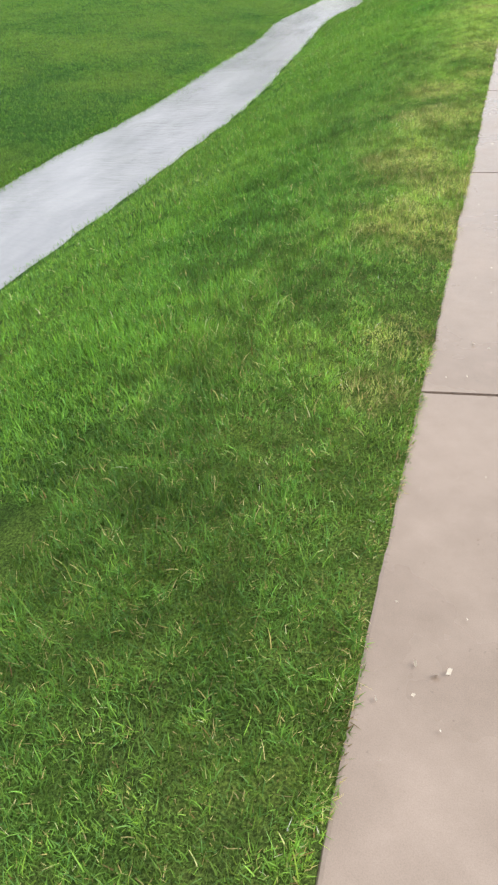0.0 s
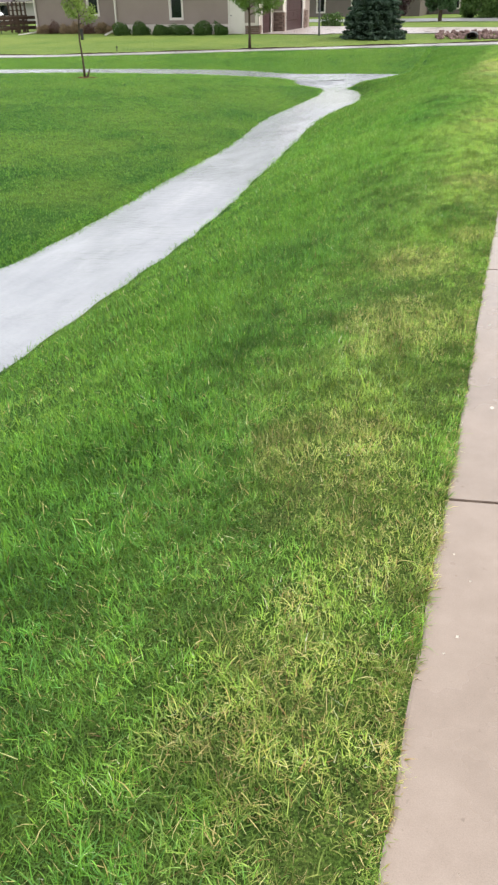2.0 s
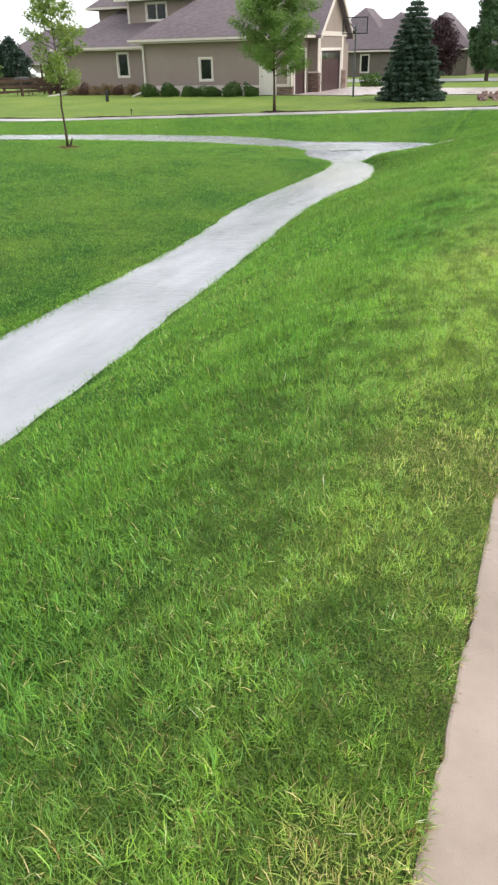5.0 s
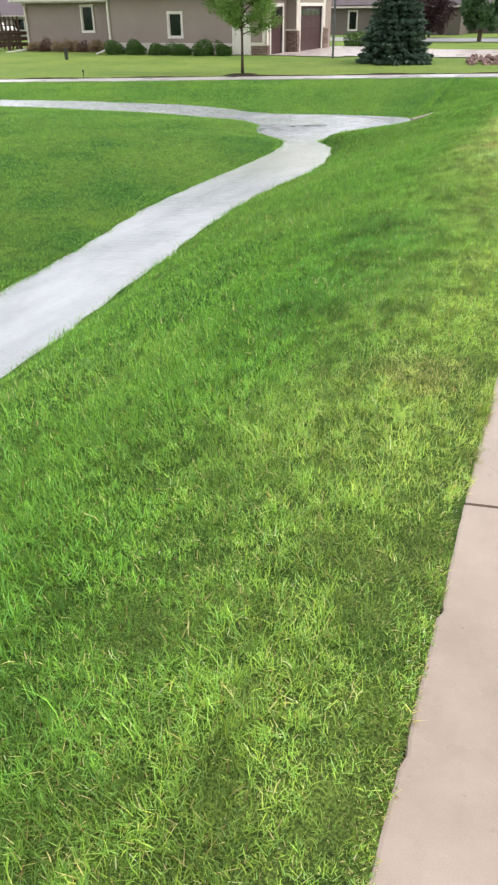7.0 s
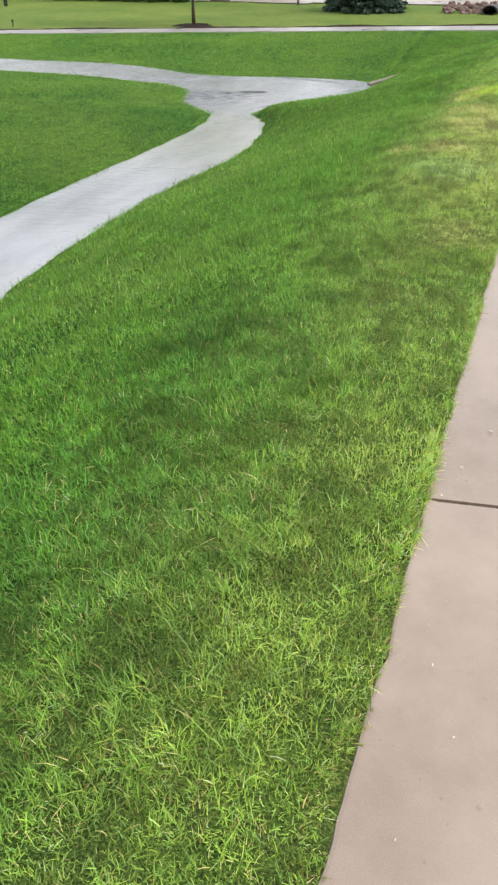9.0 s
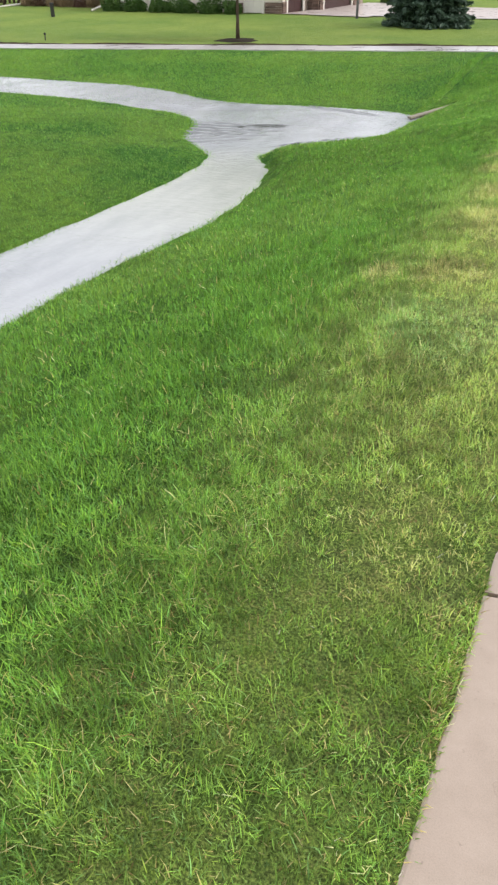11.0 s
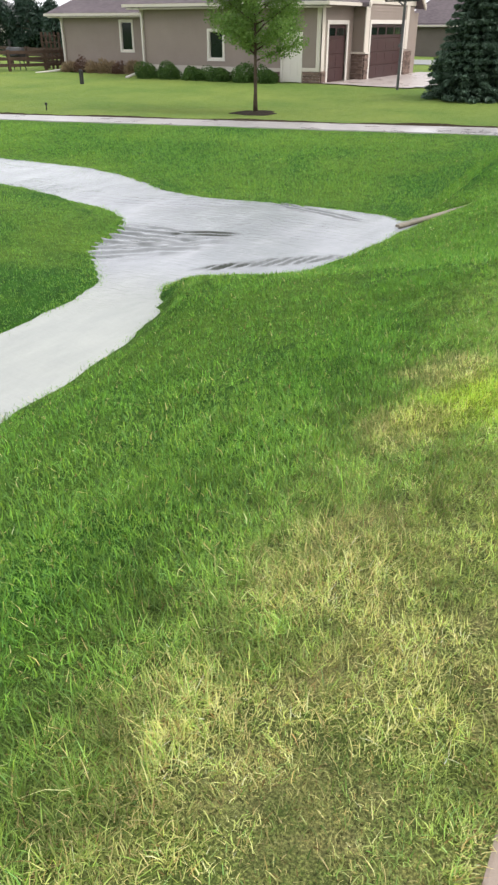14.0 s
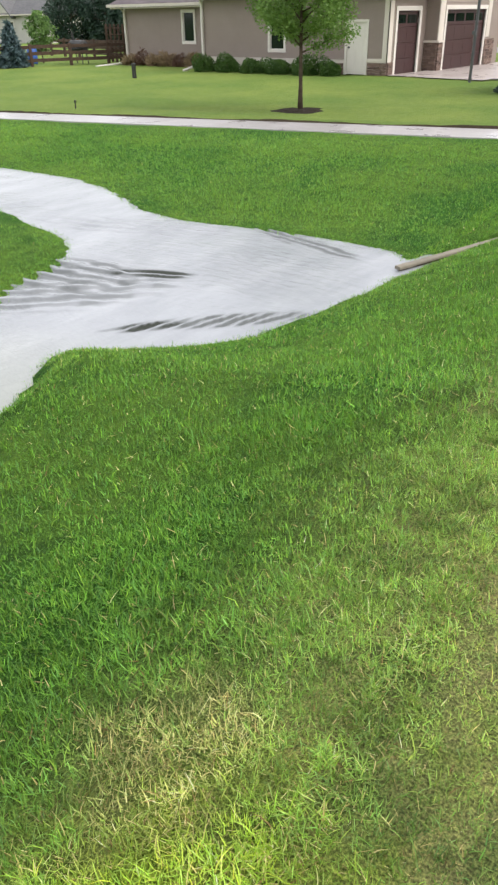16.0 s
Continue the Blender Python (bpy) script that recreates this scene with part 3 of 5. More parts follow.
    state["lush"] = np.maximum(state["lush"], smooth01((patch_noise(x, y, 0.9, 64) - 0.62) * 5) * 0.55)
    return state


def blade_colours(x, y, rng, mown, straw):
    """A colour for each blade."""
    n = len(x)
    state = turf_state(x, y)
    pick = lambda *c: np.array(c)[None, :]
    mix = lambda a, b, f: a * (1 - f[:, None]) + b * f[:, None]
    c = mix(np.repeat(pick(0.16, 0.34, 0.04), n, 0), pick(0.285, 0.435, 0.082), state["pale"])
    c = mix(c, pick(0.09, 0.232, 0.034), state["lush"] * (0.85 - 0.25 * smooth01((-x - 1.2) / 0.8)))
    if mown:
        c = mix(np.repeat(pick(0.165, 0.35, 0.052), n, 0), pick(0.21, 0.4, 0.062), patch_noise(x, y, 1.6, 65) * 0.8)
    c = mix(c, pick(0.36, 0.56, 0.045), state["lime"] * 0.8)
    c = mix(c, pick(0.2, 0.42, 0.12), state["silver"] * 0.6)
    # some blades are blue-green, some yellowed, some dead
    r = rng.rand(n)
    c = np.where((r < 0.16)[:, None], c * pick(0.95, 1.0, 1.7), c)
    c = np.where(((r > 0.2) & (r < 0.4))[:, None], c * pick(1.3, 1.08, 0.9), c)
    dead = rng.rand(n) < (0.004 if mown else 0.035) + 0.24 * state["dry"] * (not mown) + straw
    hay = mix(np.repeat(pick(0.42, 0.34, 0.12), n, 0), pick(0.74, 0.64, 0.3), rng.rand(n))
    hay = np.where((rng.rand(n) < 0.2)[:, None], pick(0.27, 0.17, 0.07) * np.ones((n, 1)), hay)
    fade = np.where(mown, 0.3, 0.85) * rng.rand(n) * state["dry"]
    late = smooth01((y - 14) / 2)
    c = mix(c, mix(np.repeat(pick(0.54, 0.56, 0.17), n, 0), pick(0.7, 0.63, 0.27), late), fade)
    c = np.where(dead[:, None], hay, c)
    # brightness: random by blade and clump, plus set lifts put in by place
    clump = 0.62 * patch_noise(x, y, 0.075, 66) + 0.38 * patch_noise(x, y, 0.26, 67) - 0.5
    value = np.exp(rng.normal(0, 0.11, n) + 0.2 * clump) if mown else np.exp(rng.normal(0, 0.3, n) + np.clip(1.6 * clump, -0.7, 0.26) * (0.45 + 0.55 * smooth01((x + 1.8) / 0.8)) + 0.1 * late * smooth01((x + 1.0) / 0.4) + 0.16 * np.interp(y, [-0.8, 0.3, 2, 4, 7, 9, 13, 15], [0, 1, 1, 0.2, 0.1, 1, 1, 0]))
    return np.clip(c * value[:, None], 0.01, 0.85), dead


def edge_line(y):
    """Where the turf ends beside the pavement: a wandering line with bites."""
    z = np.zeros(y.shape)
    bite = np.maximum(patch_noise(z, y, 0.33, 71) - 0.72, 0) * 0.13
    return 0.009 + 0.02 * (patch_noise(z, y, 0.5, 72) - 0.5) + 0.02 * (patch_noise(z, y, 0.09, 73) - 0.5) - bite


def blades(name, x0, x1, y0, y1, count, tall, wide, seed, label, segments=2, skip=None, over=False, mown=False, straw=0.0):
    """A stretch of turf: bent, tapered blades in tufts, as one mesh."""
    rng = np.random.RandomState(seed)
    x, y = rng.uniform(x0, x1, count), rng.uniform(y0, y1, count)
    # tufts: draw a share of the blades together
    t = rng.rand(count) < 0.4
    cx, cy = np.floor(x / 0.06) * 0.06, np.floor(y / 0.06) * 0.06
    h = np.modf(np.abs(np.sin(cx * 127.1 + cy * 311.7) * 43758.5))[0]
    g = np.modf(np.abs(np.sin(cx * 269.5 + cy * 183.3) * 43758.5))[0]
    x = np.where(t, cx + 0.06 * h + rng.normal(0, 0.012, count), x)
    y = np.where(t, cy + 0.06 * g + rng.normal(0, 0.012, count), y)
    ok = shore_distance(x, y) > -0.04 - 0.12 * rng.rand(count) ** 3
    ok &= (x < edge_line(y) + (0.012 if over else 0.0)) & ((x > edge_line(y) - 0.05) | (not over))
    ok &= sill_distance(x, y) > 0.12
    if skip is not None:
        ok &= ~skip(x, y)
    x, y = x[ok], y[ok]
    n = len(x)
    z = land(x, y)
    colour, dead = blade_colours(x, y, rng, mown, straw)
    long = tall * (0.7 + 0.6 * patch_noise(x, y, 0.4, 7)) * rng.uniform(0.5, 1.25, n) * (1 + 0.5 * (rng.rand(n) > 0.96))
    long *= 0.72 + 0.28 * smooth01((-x - 0.02) / 1.2)
    long *= 0.3 + 0.7 * smooth01(-past_path(x, y) / 1.6)
    long *= 0.62 + 0.38 * smooth01(shore_distance(x, y) / 0.7)
    long += 0.25 * np.clip(-shore_distance(x, y), 0, 0.2)
    long *= 1 - 0.2 * smooth01((y - 19) / 3) * (x > -4.8)
    turn = rng.uniform(0, 2 * np.pi, n) + 1.2 * patch_noise(x, y, 0.3, 9)
    lean = np.clip(rng.normal(0.78, 0.38, n) + 0.35 * dead, 0.1, 1.62)
    if over:
        turn = np.where(rng.rand(n) < 0.7, rng.normal(0.2, 0.7, n), turn)
        long *= 0.6 + 0.8 * patch_noise(x, y, 0.12, 3)
    w = wide * rng.uniform(0.55, 1.3, n)
    bend = rng.normal(0, 0.35, n)
    dx, dy = np.cos(turn), np.sin(turn)
    rings = []
    for k in range(segments + 1):
        s = k / segments
        out = long * np.sin(lean) * s ** 1.7
        up = long * (np.cos(lean) * s + 0.28 * s * (1 - s)) - 0.006
        aside = bend * out * s
        taper = 1 - 0.3 * s if k < segments else 0.0
        px, py, pz = x + dx * out - dy * aside, y + dy * out + dx * aside, z + np.maximum(up, -0.006)
        sx, sy = -dy * w / 2 * taper, dx * w / 2 * taper
        if k < segments:
            rings += [np.stack([px - sx, py - sy, pz], -1), np.stack([px + sx, py + sy, pz], -1)]
        else:
            rings += [np.stack([px, py, pz], -1)]
    per = 2 * segments + 1
    co = np.stack(rings, axis=1).reshape(-1, 3).astype(np.float32)
    tri = []
    for k in range(segments - 1):
        a = 2 * k
        tri += [(a, a + 1, a + 3), (a, a + 3, a + 2)]
    a = 2 * (segments - 1)
    tri += [(a, a + 1, a + 2)]
    tri = np.array(tri, dtype=np.int32)
    loops = (np.arange(n, dtype=np.int32)[:, None, None] * per + tri[None]).reshape(-1)
    me = bpy.data.meshes.new(name)
    me.vertices.add(len(co))
    me.vertices.foreach_set("co", co.ravel())
    me.loops.add(len(loops))
    me.loops.foreach_set("vertex_index", loops)
    me.polygons.add(len(loops) // 3)
    me.polygons.foreach_set("loop_start", np.arange(0, len(loops), 3, dtype=np.int32))
    rgba = np.concatenate([colour, np.ones((n, 1))], axis=1).astype(np.float32)
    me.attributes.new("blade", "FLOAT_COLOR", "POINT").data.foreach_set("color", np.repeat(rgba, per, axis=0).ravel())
    me.materials.append(M_BLADE)
    me.update(calc_edges=True)
    return tagged(new(name, me), label, "grass", kind="stuff")


before_path = lambda x, y: past_path(x, y) > -0.05
blades("grass", -1.0, 0.02, -2.2, 22.6, 115000, 0.06, 0.0024, 11, "short lawn grass, green with straw-coloured patches beside pavement", 3)
blades("grass", -1.0, 0.02, -2.2, 22.6, 690000, 0.042, 0.0031, 21, "fine undergrowth of short lawn grass beside the pavement", 1, None, False, False, 0.05)
blades("grass", -2.0, -1.0, -0.8, 22.6, 66000, 0.062, 0.0034, 18, "longer green lawn grass above the swale bank", 2)
blades("grass", -2.0, -1.0, -0.8, 22.6, 330000, 0.046, 0.005, 28, "fine undergrowth of green lawn grass above the swale", 1)
blades("grass", -0.06, 0.03, -2.2, 22.6, 70000, 0.036, 0.0032, 17, "straw-tipped grass hanging over the pavement edge", 2, None, True, False, 0.34)
blades("grass", -4.9, -2.0, -0.5, 27.6, 90000, 0.066, 0.005, 12, "longer lush green grass on the swale bank", 2)
blades("grass", -4.9, -2.0, -0.5, 27.6, 330000, 0.048, 0.0066, 22, "fine undergrowth of lush grass on the swale bank", 1)
blades("grass", -2.0, 0.1, 22.6, 34, 150000, 0.056, 0.0062, 15, "green grass at the head of the swale", 1, before_path)
blades("grass", -3.6, -2.0, 27.6, 34, 60000, 0.06, 0.009, 16, "green grass below the footpath", 1, before_path)
blades("grass", -16, -4.9, 2, 27.2, 330000, 0.046, 0.009, 13, "mown green grass on the lawn between the channels", 1, None, False, True)
blades("grass", -22, -3.4, 26.5, 34, 170000, 0.06, 0.012, 14, "tall green grass on the bank below the footpath", 1, before_path, False, True)
blades("grass", -5.0, -3.0, -0.5, 27.4, 140000, 0.066, 0.006, 31, "wet grass blades standing at the water's edge", 1, lambda x, y: shore_distance(x, y) > 0.3)
blades("grass", -8.0, -4.6, 6, 26.5, 80000, 0.058, 0.009, 32, "wet grass blades at the edge of the lawn", 1, lambda x, y: shore_distance(x, y) > 0.3, False, True)


def ground_at(x, y):
    return float(land(np.array([x]), np.array([y]))[0])


# ---- driveway, street ----
def draped(name, outline, lift, m, label, category, step=1.5):
    """A paved sheet that follows the land, of a four-cornered outline."""
    a, b, c, d = (np.array(p, dtype=float) for p in outline)
    n = max(2, int(np.linalg.norm(b - a) / step))
    k = max(2, int(np.linalg.norm(d - a) / step))
    bld = Build()
    grid = {}
    for i in range(n + 1):
        for j in range(k + 1):
            s, t = i / n, j / k
            p = (a * (1 - s) + b * s) * (1 - t) + (d * (1 - s) + c * s) * t
            grid[i, j] = len(bld.v)
            bld.v.append((p[0], p[1], ground_at(p[0], p[1]) + lift))
    for i in range(n):
        for j in range(k):
            bld.f.append((grid[i, j], grid[i + 1, j], grid[i + 1, j + 1], grid[i, j + 1]))
    return tagged(part(name, bld, m), label, category, kind="structure")


draped("driveway", [(-15.75, 49.0), (-11.4, 48.3), (-10.0, 60.0), (-15.15, 60.0)], 0.03, M_DRIVE, "damp pinkish concrete driveway before the garage doors", "driveway")
draped("driveway", [(-11.4, 48.9), (12, 50.4), (12, 55.8), (-10.6, 57.5)], 0.035, M_DRIVE, "pale wet concrete driveway running to the street", "driveway")
draped("road", [(-30, 69.5), (40, 66.0), (40, 74.0), (-30, 77.5)], 0.03, M_ROAD, "pale wet street beyond the yards", "road")


# ---- walls, windows and roofs ----
def lap_wall(name, parent, o, u, nrm, length, z0, z1, holes, m, step=0.127, label=""):
    """Lap siding on a wall from o along u, with holes (u0, u1, z0, z1) left open."""
    o, u, nrm = Vector(o), Vector(u), Vector(nrm)
    us = sorted({0.0, length, *[h[0] for h in holes], *[h[1] for h in holes]})
    us = [v for v in us if 0 <= v <= length]
    zs = sorted({z1, *[z0 + step * i for i in range(int((z1 - z0) / step) + 1)], *[h[2] for h in holes], *[h[3] for h in holes]})
    zs = [v for v in zs if z0 <= v <= z1]
    b = Build()
    for za, zb in zip(zs, zs[1:]):
        if zb - za < 1e-4:
            continue
        k = (za + 1e-4 - z0) / step
        lo = 0.034 * (1 - (k - math.floor(k)))
        hi = max(0.0, lo - 0.034 * (zb - za) / step)
        for ua, ub in zip(us, us[1:]):
            mu, mz = (ua + ub) / 2, (za + zb) / 2
            if any(h[0] < mu < h[1] and h[2] < mz < h[3] for h in holes):
                continue
            p = lambda uu, zz, off: tuple(o + u * uu + nrm * off + Vector((0, 0, zz - o.z)))
            b.face(p(ua, za, lo), p(ub, za, lo), p(ub, zb, hi), p(ua, zb, hi))
            b.face(p(ua, za, 0), p(ub, za, 0), p(ub, za, lo), p(ua, za, lo))
    # inner skin, so that the wall has thickness
    for ua, ub in zip(us, us[1:]):
        for za, zb in zip(sorted({z0, z1, *[h[2] for h in holes], *[h[3] for h in holes]}), sorted({z0, z1, *[h[2] for h in holes], *[h[3] for h in holes]})[1:]):
            mu, mz = (ua + ub) / 2, (za + zb) / 2
            if any(h[0] < mu < h[1] and h[2] < mz < h[3] for h in holes):
                continue
            q = lambda uu, zz, off: tuple(o + u * uu + nrm * off + Vector((0, 0, zz - o.z)))
            b.face(q(ub, za, -0.2), q(ua, za, -0.2), q(ua, zb, -0.2), q(ub, zb, -0.2))
    for h0, h1, za, zb in holes:
        r = lambda uu, zz, off: tuple(o + u * uu + nrm * off + Vector((0, 0, zz - o.z)))
        b.face(r(h0, za, 0), r(h0, zb, 0), r(h0, zb, -0.2), r(h0, za, -0.2))
        b.face(r(h1, zb, 0), r(h1, za, 0), r(h1, za, -0.2), r(h1, zb, -0.2))
        b.face(r(h0, zb, 0), r(h1, zb, 0), r(h1, zb, -0.2), r(h0, zb, -0.2))
        b.face(r(h1, za, 0), r(h0, za, 0), r(h0, za, -0.2), r(h1, za, -0.2))
    return part(name, b, m, parent, label)


def bar(b, o, u, nrm, u0, u1, z0, z1, n0, n1):
    """A bar laid on a wall plane, from n0 to n1 out of it."""
    o, u, nrm = Vector(o), Vector(u), Vector(nrm)
    c = [o + u * a + nrm * d for a in (u0, u1) for d in (n0, n1)]
    xs, ys = [p.x for p in c], [p.y for p in c]
    b.box(min(xs), max(xs), min(ys), max(ys), z0, z1)


def wall_window(parent, o, u, nrm, u0, u1, z0, z1, casing=0.11, panes=1, m=None):
    """A window with cream casing, sash and dark panes, set in its hole."""
    m = m or M_WHITE
    b = Build()
    bar(b, o, u, nrm, u0 - casing, u0, z0 - casing, z1 + casing, -0.05, 0.05)
    bar(b, o, u, nrm, u1, u1 + casing, z0 - casing, z1 + casing, -0.05, 0.05)
    bar(b, o, u, nrm, u0, u1, z1, z1 + casing, -0.05, 0.05)
    bar(b, o, u, nrm, u0, u1, z0 - casing, z0, -0.05, 0.06)
    w = part("window", b, m, parent, "cream casing round dark glass")
    k = Build()
    step = (u1 - u0) / panes
    for i in range(panes):
        a, c = u0 + i * step, u0 + (i + 1) * step
        bar(k, o, u, nrm, a, a + 0.035, z0, z1, -0.06, -0.01)
        bar(k, o, u, nrm, c - 0.035, c, z0, z1, -0.06, -0.01)
        bar(k, o, u, nrm, a + 0.035, c - 0.035, z0, z0 + 0.035, -0.06, -0.01)
        bar(k, o, u, nrm, a + 0.035, c - 0.035, z1 - 0.035, z1, -0.06, -0.01)
    part("sash", k, m, w)
    for i in range(panes):
        g = Build()
        bar(g, o, u, nrm, u0 + i * step + 0.035, u0 + (i + 1) * step - 0.035, z0 + 0.035, z1 - 0.035, -0.05, -0.04)
        part("pane", g, M_PANE, w)
    return w


def garage_door(parent, o, u, nrm, u0, u1, z0, z1, m):
    """A sectional door: raised rows of panels, a row of lights on top, casing round it."""
    b = Build()
    bar(b, o, u, nrm, u0 - 0.16, u0, z0, z1 + 0.16, -0.05, 0.06)
    bar(b, o, u, nrm, u1, u1 + 0.16, z0, z1 + 0.16, -0.05, 0.06)
    bar(b, o, u, nrm, u0, u1, z1, z1 + 0.16, -0.05, 0.06)
    d = part("garage_door", b, M_WHITE, parent, "maroon sectional garage door in cream casing")
    rows = 4
    cols = max(2, round((u1 - u0) / 1.05))
    for r in range(rows):
        za, zb = z0 + (z1 - z0) * r / rows, z0 + (z1 - z0) * (r + 1) / rows
        k = Build()
        bar(k, o, u, nrm, u0, u1, za, zb - 0.014, -0.1, -0.06)
        for c in range(cols):
            ua, ub = u0 + (u1 - u0) * c / cols + 0.08, u0 + (u1 - u0) * (c + 1) / cols - 0.08
            if r < rows - 1:
                bar(k, o, u, nrm, ua, ub, za + 0.08, zb - 0.09, -0.06, -0.055)
        s = part("panel", k, m, d)
        if r == rows - 1:
            for c in range(cols):
                ua, ub = u0 + (u1 - u0) * c / cols + 0.08, u0 + (u1 - u0) * (c + 1) / cols - 0.08
                g = Build()
                bar(g, o, u, nrm, ua, ub, za + 0.13, zb - 0.14, -0.06, -0.05)
                part("pane", g, M_PANE, s)
    return d


def roof_plate(name, parent, pts, m, thick=0.16, edge=None):
    return part(name, Build().slab(pts, thick), m, parent)


def gutter(parent, p, q, m=None, name="gutter"):
    b = Build()
    (x0, y0, z0), (x1, y1, z1) = p, q
    b.box(min(x0, x1) - 0.06, max(x0, x1) + 0.06, min(y0, y1) - 0.06, max(y0, y1) + 0.06, min(z0, z1) - 0.13, max(z0, z1))
    return part(name, b, m or M_TRIM, parent)


X_AX, Y_AX = (1, 0, 0), (0, 1, 0)
SOUTH, EAST = (0, -1, 0), (1, 0, 0)


def build_house():
    g = -0.78
    h = thing("house", (-23, 54, g), "taupe lap-sided house with mauve shingle roofs and cream trim", "house")
    # garage block, long wall
    wo = (-25.5, 49.1, g)
    holes = [(3.92, 4.66, 0.1, 1.2), (7.85, 8.72, g, 1.1)]
    lap_wall("wall", h, wo, X_AX, SOUTH, 9.7, g + 0.56, 2.25, holes, M_SIDING)
    wall_window(h, wo, X_AX, SOUTH, 3.92, 4.66, 0.1, 1.2)
    b = Build()
    bar(b, wo, X_AX, SOUTH, 0.0, 7.75, g, g + 0.58, -0.2, 0.012)
    bar(b, wo, X_AX, SOUTH, 8.82, 9.7, g, g + 0.58, -0.2, 0.012)
    part("foundation", b, M_TRIM, h, "parged cream foundation")
    # service door
    b = Build()
    bar(b, wo, X_AX, SOUTH, 7.75, 7.85, g, 1.2, -0.05, 0.05)
    bar(b, wo, X_AX, SOUTH, 8.72, 8.82, g, 1.2, -0.05, 0.05)
    bar(b, wo, X_AX, SOUTH, 7.85, 8.72, 1.1, 1.2, -0.05, 0.05)
    door = part("service_door", b, M_WHITE, h, "off-white side door in matching casing")
    b = Build()
    bar(b, wo, X_AX, SOUTH, 7.85, 8.72, g + 0.02, 1.1, -0.06, 0.0)
    for za, zb in ((g + 0.2, g + 0.85), (g + 1.0, g + 1.75)):
        bar(b, wo, X_AX, SOUTH, 7.97, 8.25, za, zb, 0.0, 0.012)
        bar(b, wo, X_AX, SOUTH, 8.32, 8.6, za, zb, 0.0, 0.012)
    part("door_leaf", b, M_WHITE, door)
    part("door_knob", Build().tube([(-17.55, 49.08, g + 1.0), (-17.55, 49.01, g + 1.0)], [0.03, 0.035]), M_GREYM, door)
    # corner boards, water table
    b = Build()
    bar(b, wo, X_AX, SOUTH, 9.5, 9.76, g + 0.47, 2.25, 0.0, 0.05)
    part("corner_board", b, M_TRIM, h)
    b = Build()
    bar(b, wo, X_AX, SOUTH, -0.03, 0.12, g + 0.47, 2.25, 0.0, 0.05)
    part("corner_board", b, M_TRIM, h)
    b = Build()
    bar(b, wo, X_AX, SOUTH, 0.12, 9.5, 2.11, 2.25, 0.022, 0.05)
    part("frieze_board", b, M_TRIM, h)
    b = Build()
    bar(b, wo, X_AX, SOUTH, 8.82, 9.5, g + 0.47, g + 0.6, 0.022, 0.05)
    part("water_table", b, M_TRIM, h)
    # the wall with the narrow garage door, facing the drive
    eo = (-15.8, 49.1, g)
    d1 = (0.62, 2.5, g, 1.48)
    lap_wall("wall", h, eo, Y_AX, EAST, 3.3, g, 2.5, [d1], M_SIDING)
    garage_door(h, eo, Y_AX, EAST, *d1, M_GARAGE)
    b = Build()
    bar(b, eo, Y_AX, EAST, -0.05, 0.26, g + 0.47, 2.3, 0.0, 0.05)
    part("corner_board", b, M_TRIM, h)
    # projecting bay with the wide garage door
    po = (-15.2, 52.3, g)
    d2 = (0.62, 4.75, g, 1.5)
    lap_wall("wall", h, po, Y_AX, EAST, 6.1, g, 2.5, [d2], M_SIDING)
    garage_door(h, po, Y_AX, EAST, *d2, M_GARAGE)
    lap_wall("wall", h, (-15.8, 52.3, g), X_AX, SOUTH, 0.6, g, 2.5, [], M_SIDING)
    b = Build()
    bar(b, po, Y_AX, EAST, -0.06, 0.4, 0.38, 2.3, 0.0, 0.05)
    bar(b, po, Y_AX, EAST, 5.0, 5.4, 0.38, 2.3, 0.0, 0.05)
    bar(b, po, Y_AX, EAST, -0.1, 6.15, 2.3, 2.56, 0.0, 0.07)
    bar(b, po, Y_AX, EAST, -0.1, 0.45, 0.3, 0.38, 0.0, 0.12)
    bar(b, (-15.8, 52.3, g), X_AX, SOUTH, -0.05, 0.66, 0.3, 0.38, 0.0, 0.12)
    part("bay_trim", b, M_TRIM, h)
    # gable over the bay
    b = Build()
    rows = 14
    for i in range(rows):
        za, zb = 2.56 + 2.35 * i / rows, 2.56 + 2.35 * (i + 1) / rows
        wa, wb = 3.05 * (1 - i / rows), 3.05 * (1 - (i + 1) / rows)
        b.face((-15.18, 55.4 - wa, za), (-15.18, 55.4 + wa, za), (-15.2, 55.4 + wb, zb), (-15.2, 55.4 - wb, zb))
        b.face((-15.2, 55.4 - wa, za), (-15.2, 55.4 + wa, za), (-15.18, 55.4 + wa, za), (-15.18, 55.4 - wa, za))
    part("gable_wall", b, M_SIDING, h)
    for s in (-1, 1):
        pts = [(-14.85, 55.4 + s * 3.6, 2.32), (-14.85, 55.4, 5.16), (-21.5, 55.4, 5.16), (-21.5, 55.4 + s * 3.6, 2.32)]
        roof_plate("gable_roof", h, pts if s < 0 else pts[::-1], M_ROOF)
        b = Build()
        b.v += [(-14.85, 55.4 + s * 3.62, 2.1), (-14.78, 55.4 + s * 3.62, 2.1), (-14.78, 55.4, 4.94), (-14.85, 55.4, 4.94),
                (-14.85, 55.4 + s * 3.62, 2.34), (-14.78, 55.4 + s * 3.62, 2.34), (-14.78, 55.4, 5.2), (-14.85, 55.4, 5.2)]
        b.f += [(0, 1, 2, 3), (7, 6, 5, 4), (1, 5, 6, 2), (0, 3, 7, 4), (0, 4, 5, 1), (2, 6, 7, 3)]
        part("rake_board", b, M_TRIM, h)
    # hipped roof of the garage block
    e, top = 2.33, 5.45
